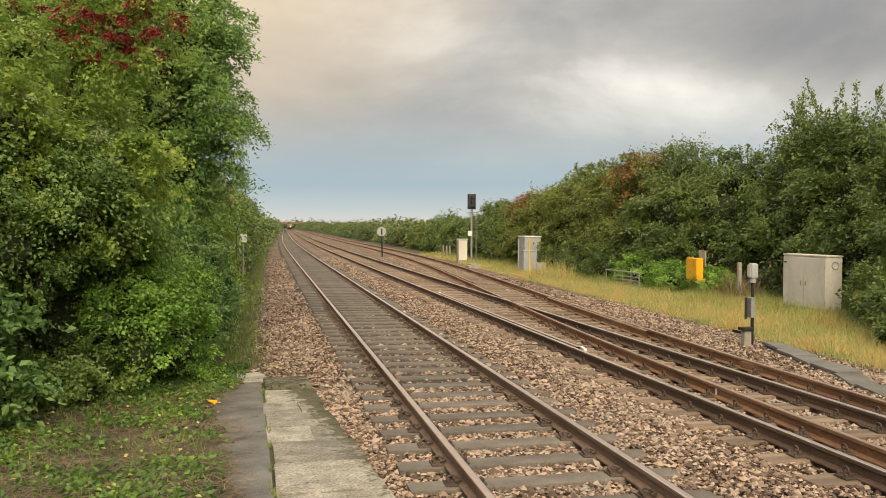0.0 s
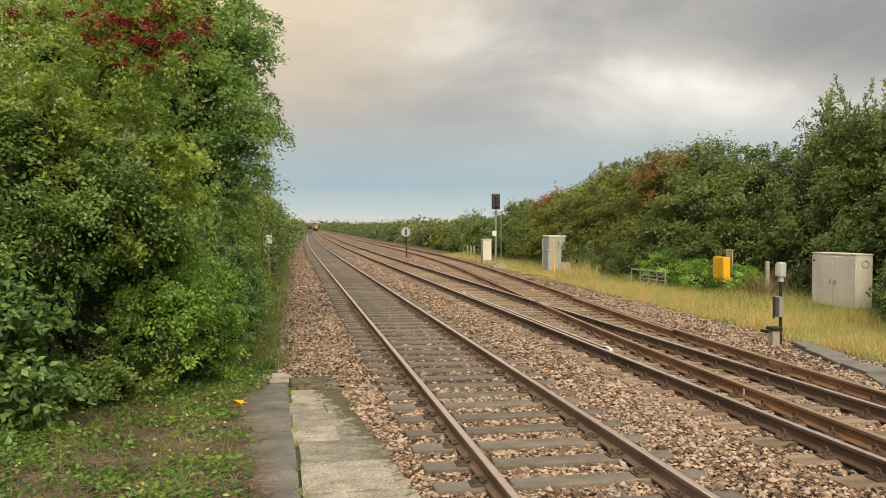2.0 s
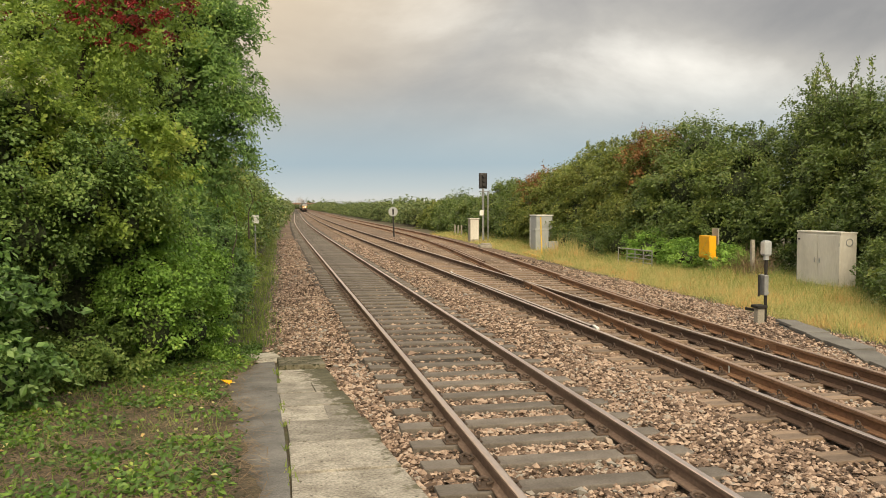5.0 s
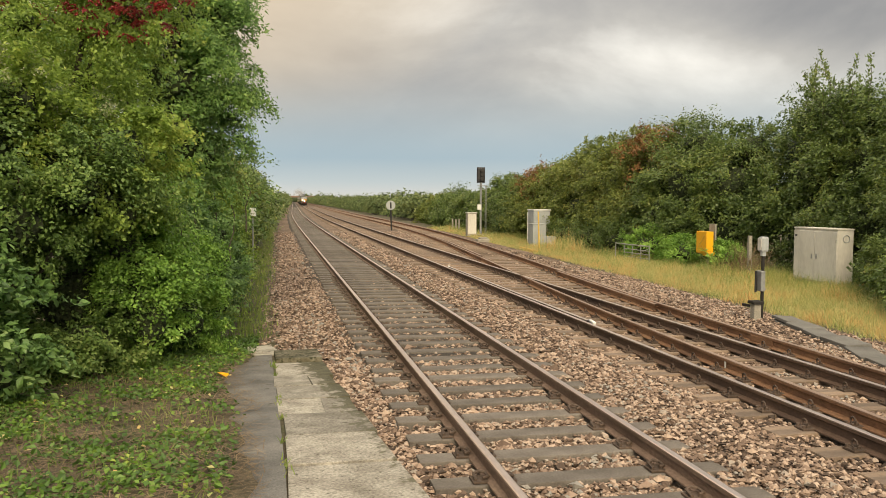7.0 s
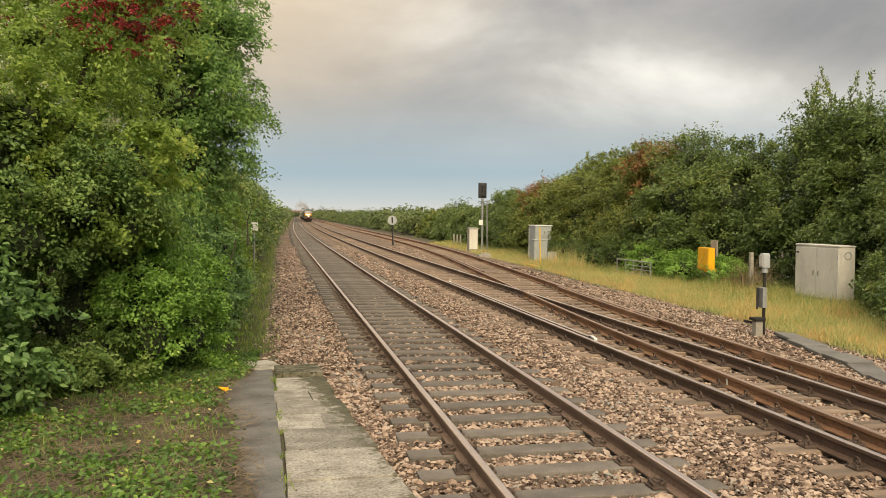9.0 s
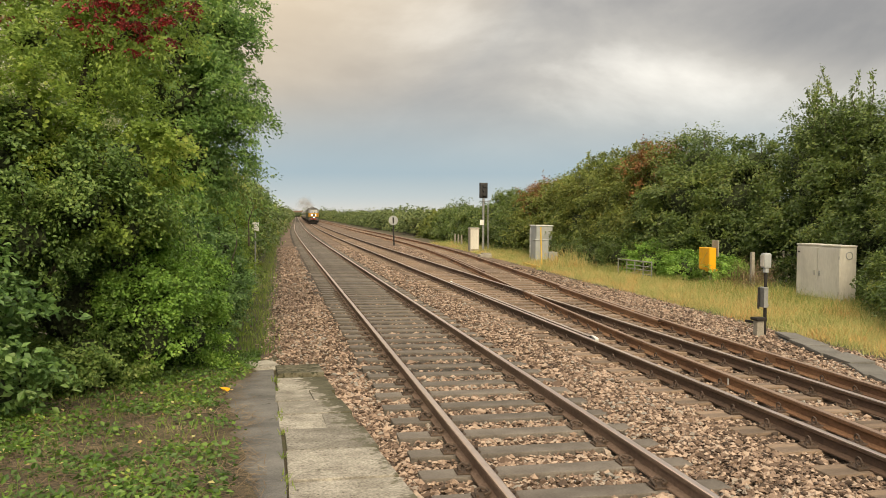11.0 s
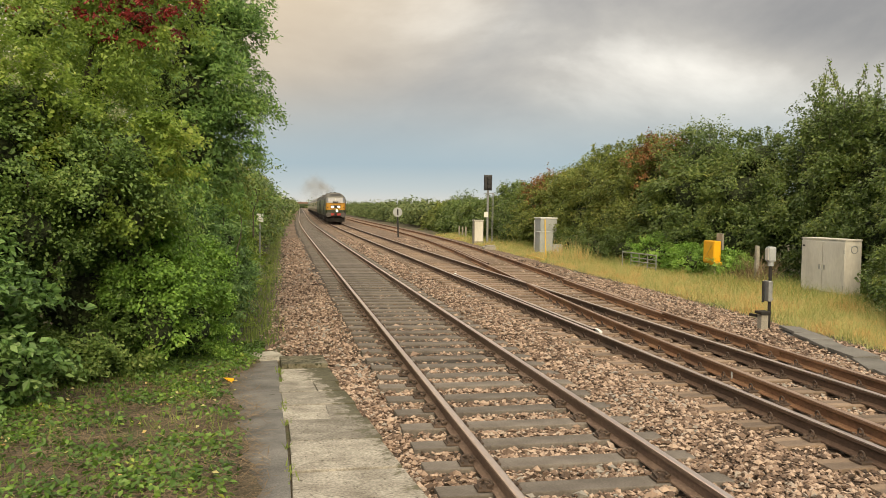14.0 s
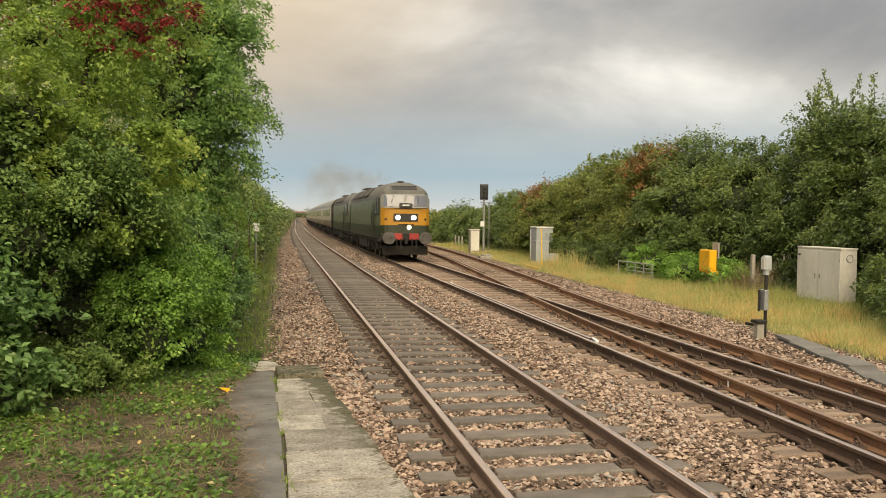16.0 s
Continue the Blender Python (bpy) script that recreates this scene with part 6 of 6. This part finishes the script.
def verge():
    rng = np.random.default_rng(31)
    n = 400000
    y = 9 + 61 * rng.random(n) ** 1.5
    edge = 9.45 + np.interp(y, [6, 20, 42, 60], [0, 0.9, 2.1, 3.0])
    x = edge + (15.6 - edge) * rng.random(n)
    keep = (rng.random(n) < 0.35 + 0.9 * patchy(x, y, 1.3, 1)) & (rng.random(n) < np.clip((x - edge) / 0.7, 0.06, 1))
    # clear of the cable trough
    keep &= ~((x < np.interp(y, [8, 11, 14.4], [8.6, 9.4, 10.1])) & (y < 14.6))
    x, y = x[keep], y[keep]
    p = np.stack([x + bend(y), y, np.maximum(lie(x, y) - 0.02, -0.36)], 1)
    u = (x - np.interp(y, [6, 20, 42, 60], [9.75, 10.65, 11.85, 12.75])) / 4
    dry = rng.random(len(x)) < np.clip(1.15 - 0.6 * u - 0.006 * (y - 20), 0.25, 0.95)
    tall = 0.14 + 0.26 * patchy(x, y, 0.9, 4.0) * patchy(x, y, 2.7, 1.5) * 2 * np.clip(0.5 + u, 0.5, 1.3)
    blades("verge_grass", p[dry], tall[dry], 0.011, 1.3, M_GRASS, "dry yellow and orange verge grass", "grass", rng)
    blades("green_verge_grass", p[~dry], tall[~dry] * 1.15, 0.012, 1.2, M_GREENGRASS, "green grass at the hedge foot", "grass", rng)
    # taller seeded clump
    k = 1100
    q = np.stack([12.9 + rng.normal(size=k) * 0.45, 36.2 + rng.normal(size=k) * 1.1, np.full(k, -0.36)], 1)
    blades("tall_dry_grass", q, 0.85, 0.016, 0.7, M_GRASS, "tall brown seeding grass by the yellow post", "grass", rng)
    # dead bramble tangle under the yellow box
    k = 900
    q = np.stack([15.0 + rng.normal(size=k) * 0.35, 24.9 + rng.normal(size=k) * 0.55, np.full(k, -0.36) + rng.random(k) * 0.3], 1)
    blades("dead_brambles", q, 0.75, 0.016, 1.6, M_STRAW, "tangle of dead brown bramble stems", "brambles", rng)
    # green strip along the left cess
    k = 5000
    yy = 14 + 70 * rng.random(k) ** 1.3
    q = np.stack([-0.75 + rng.random(k) * 0.55 + bend(yy) + rng.normal(size=k) * 0.1, yy, np.full(k, -0.26)], 1)
    blades("cess_grass", q, 0.16, 0.02, 0.7, M_GREENGRASS, "grass along the cess at the hedge", "grass", rng)


def left_floor():
    rng = np.random.default_rng(32)
    n = 80000
    y = 3.6 + 10.6 * rng.random(n)
    x = -6.5 + 6.2 * rng.random(n)
    lim = np.interp(y, [3, 5.9, 8.4, 10.3, 12.2, 14], [-0.2, -0.25, -0.5, -0.75, -0.45, -0.15])
    g = patchy(x, y, 2.2, 0.7)
    dens = np.clip(1.9 * g - 0.62 + 0.55 * (x < -2.1 - 0.12 * (y - 7)) + 0.8 * (y > 10.9), 0.05, 1)
    keep = (x < lim + rng.normal(size=n) * 0.08) & (rng.random(n) < dens)
    x, y = x[keep], y[keep]
    p = np.stack([x, y, ramp_z(y) + rng.random(len(x)) * 0.07], 1)
    flat_leaves("ground_ivy", p, 0.050, M_IVY, "green ivy and weeds creeping over the ramp", "ivy", rng, 0.55)
    k = 26000
    y = 3.6 + 9.0 * rng.random(k); x = -5.5 + 5.4 * rng.random(k)
    lim = np.interp(y, [3, 5.9, 8.4, 10.3, 12.2, 14], [-0.1, -0.12, -0.32, -0.55, -0.35, -0.15])
    ok = x < lim + 0.04 + rng.normal(size=k) * 0.12
    x, y = x[ok], y[ok]
    m = len(x)
    a = rng.normal(size=m) * 0.9
    L = rng.uniform(0.05, 0.22, m)
    d = np.stack([np.cos(a), np.sin(a), rng.normal(size=m) * 0.1], 1) * L[:, None] / 2
    w = np.stack([-np.sin(a), np.cos(a), np.zeros(m)], 1) * 0.0024
    c = np.stack([x, y, ramp_z(y) + 0.012 + rng.random(m) * 0.03], 1)
    up = np.array([0, 0, 0.004])
    v = np.stack([c - d - w, c - d + w, c + d + w + up, c + d - w + up], 1).reshape(-1, 3)
    tagged(new("dead_stalks", quads("dead_stalks", v, np.arange(4 * m).reshape(-1, 4), M_STRAW)), "dry dead stalks and grass litter", "litter", kind="stuff")
    # short weeds standing up, and tufts in the slab joints
    k = 9000
    y = 4 + 9.5 * rng.random(k); x = -5.0 + 4.6 * rng.random(k)
    ok = (x < np.interp(y, [3, 5.9, 8.4, 10.3, 12.2, 14], [-0.3, -0.3, -0.6, -0.85, -0.5, -0.3])) & (rng.random(k) < patchy(x, y, 1.7, 2.2))
    p = np.stack([x[ok], y[ok], ramp_z(y[ok])], 1)
    blades("ramp_weeds", p, 0.09, 0.012, 0.9, M_GREENGRASS, "short green weeds on the ramp", "weeds", rng)
    k = 420
    y = 5 + 6.5 * rng.random(k)
    x = np.interp(y, [5.9, 8.6, 10.2, 13.3], [0.06, 0.01, -0.03, -0.09]) + rng.normal(size=k) * 0.02
    ok = patchy(x, y, 3.1, 1.1) > 0.6
    p = np.stack([x[ok], y[ok], ramp_z(y[ok])], 1)
    blades("joint_moss", p, 0.05, 0.015, 0.8, M_GREENGRASS, "moss and weeds in the slab joint", "weeds", rng)
    # a few yellowed leaves
    k = 220
    y = 4.5 + 7 * rng.random(k); x = -4.5 + 4.1 * rng.random(k)
    p = np.stack([x, y, ramp_z(y) + 0.06], 1)
    flat_leaves("yellowed_leaves", p, 0.045, M_GRASS, "scattered yellowed leaves on the ramp", "leaves", rng, 0.4)


verge()
left_floor()


# ---- what moves ----
def motions():
    times = [0.5 * k for k in range(33)]
    for ob, behind in train:
        walk(ob, [(t, along(NOSE_AT_END + SPEED * (16 - t) + behind)) for t in times])


motions()
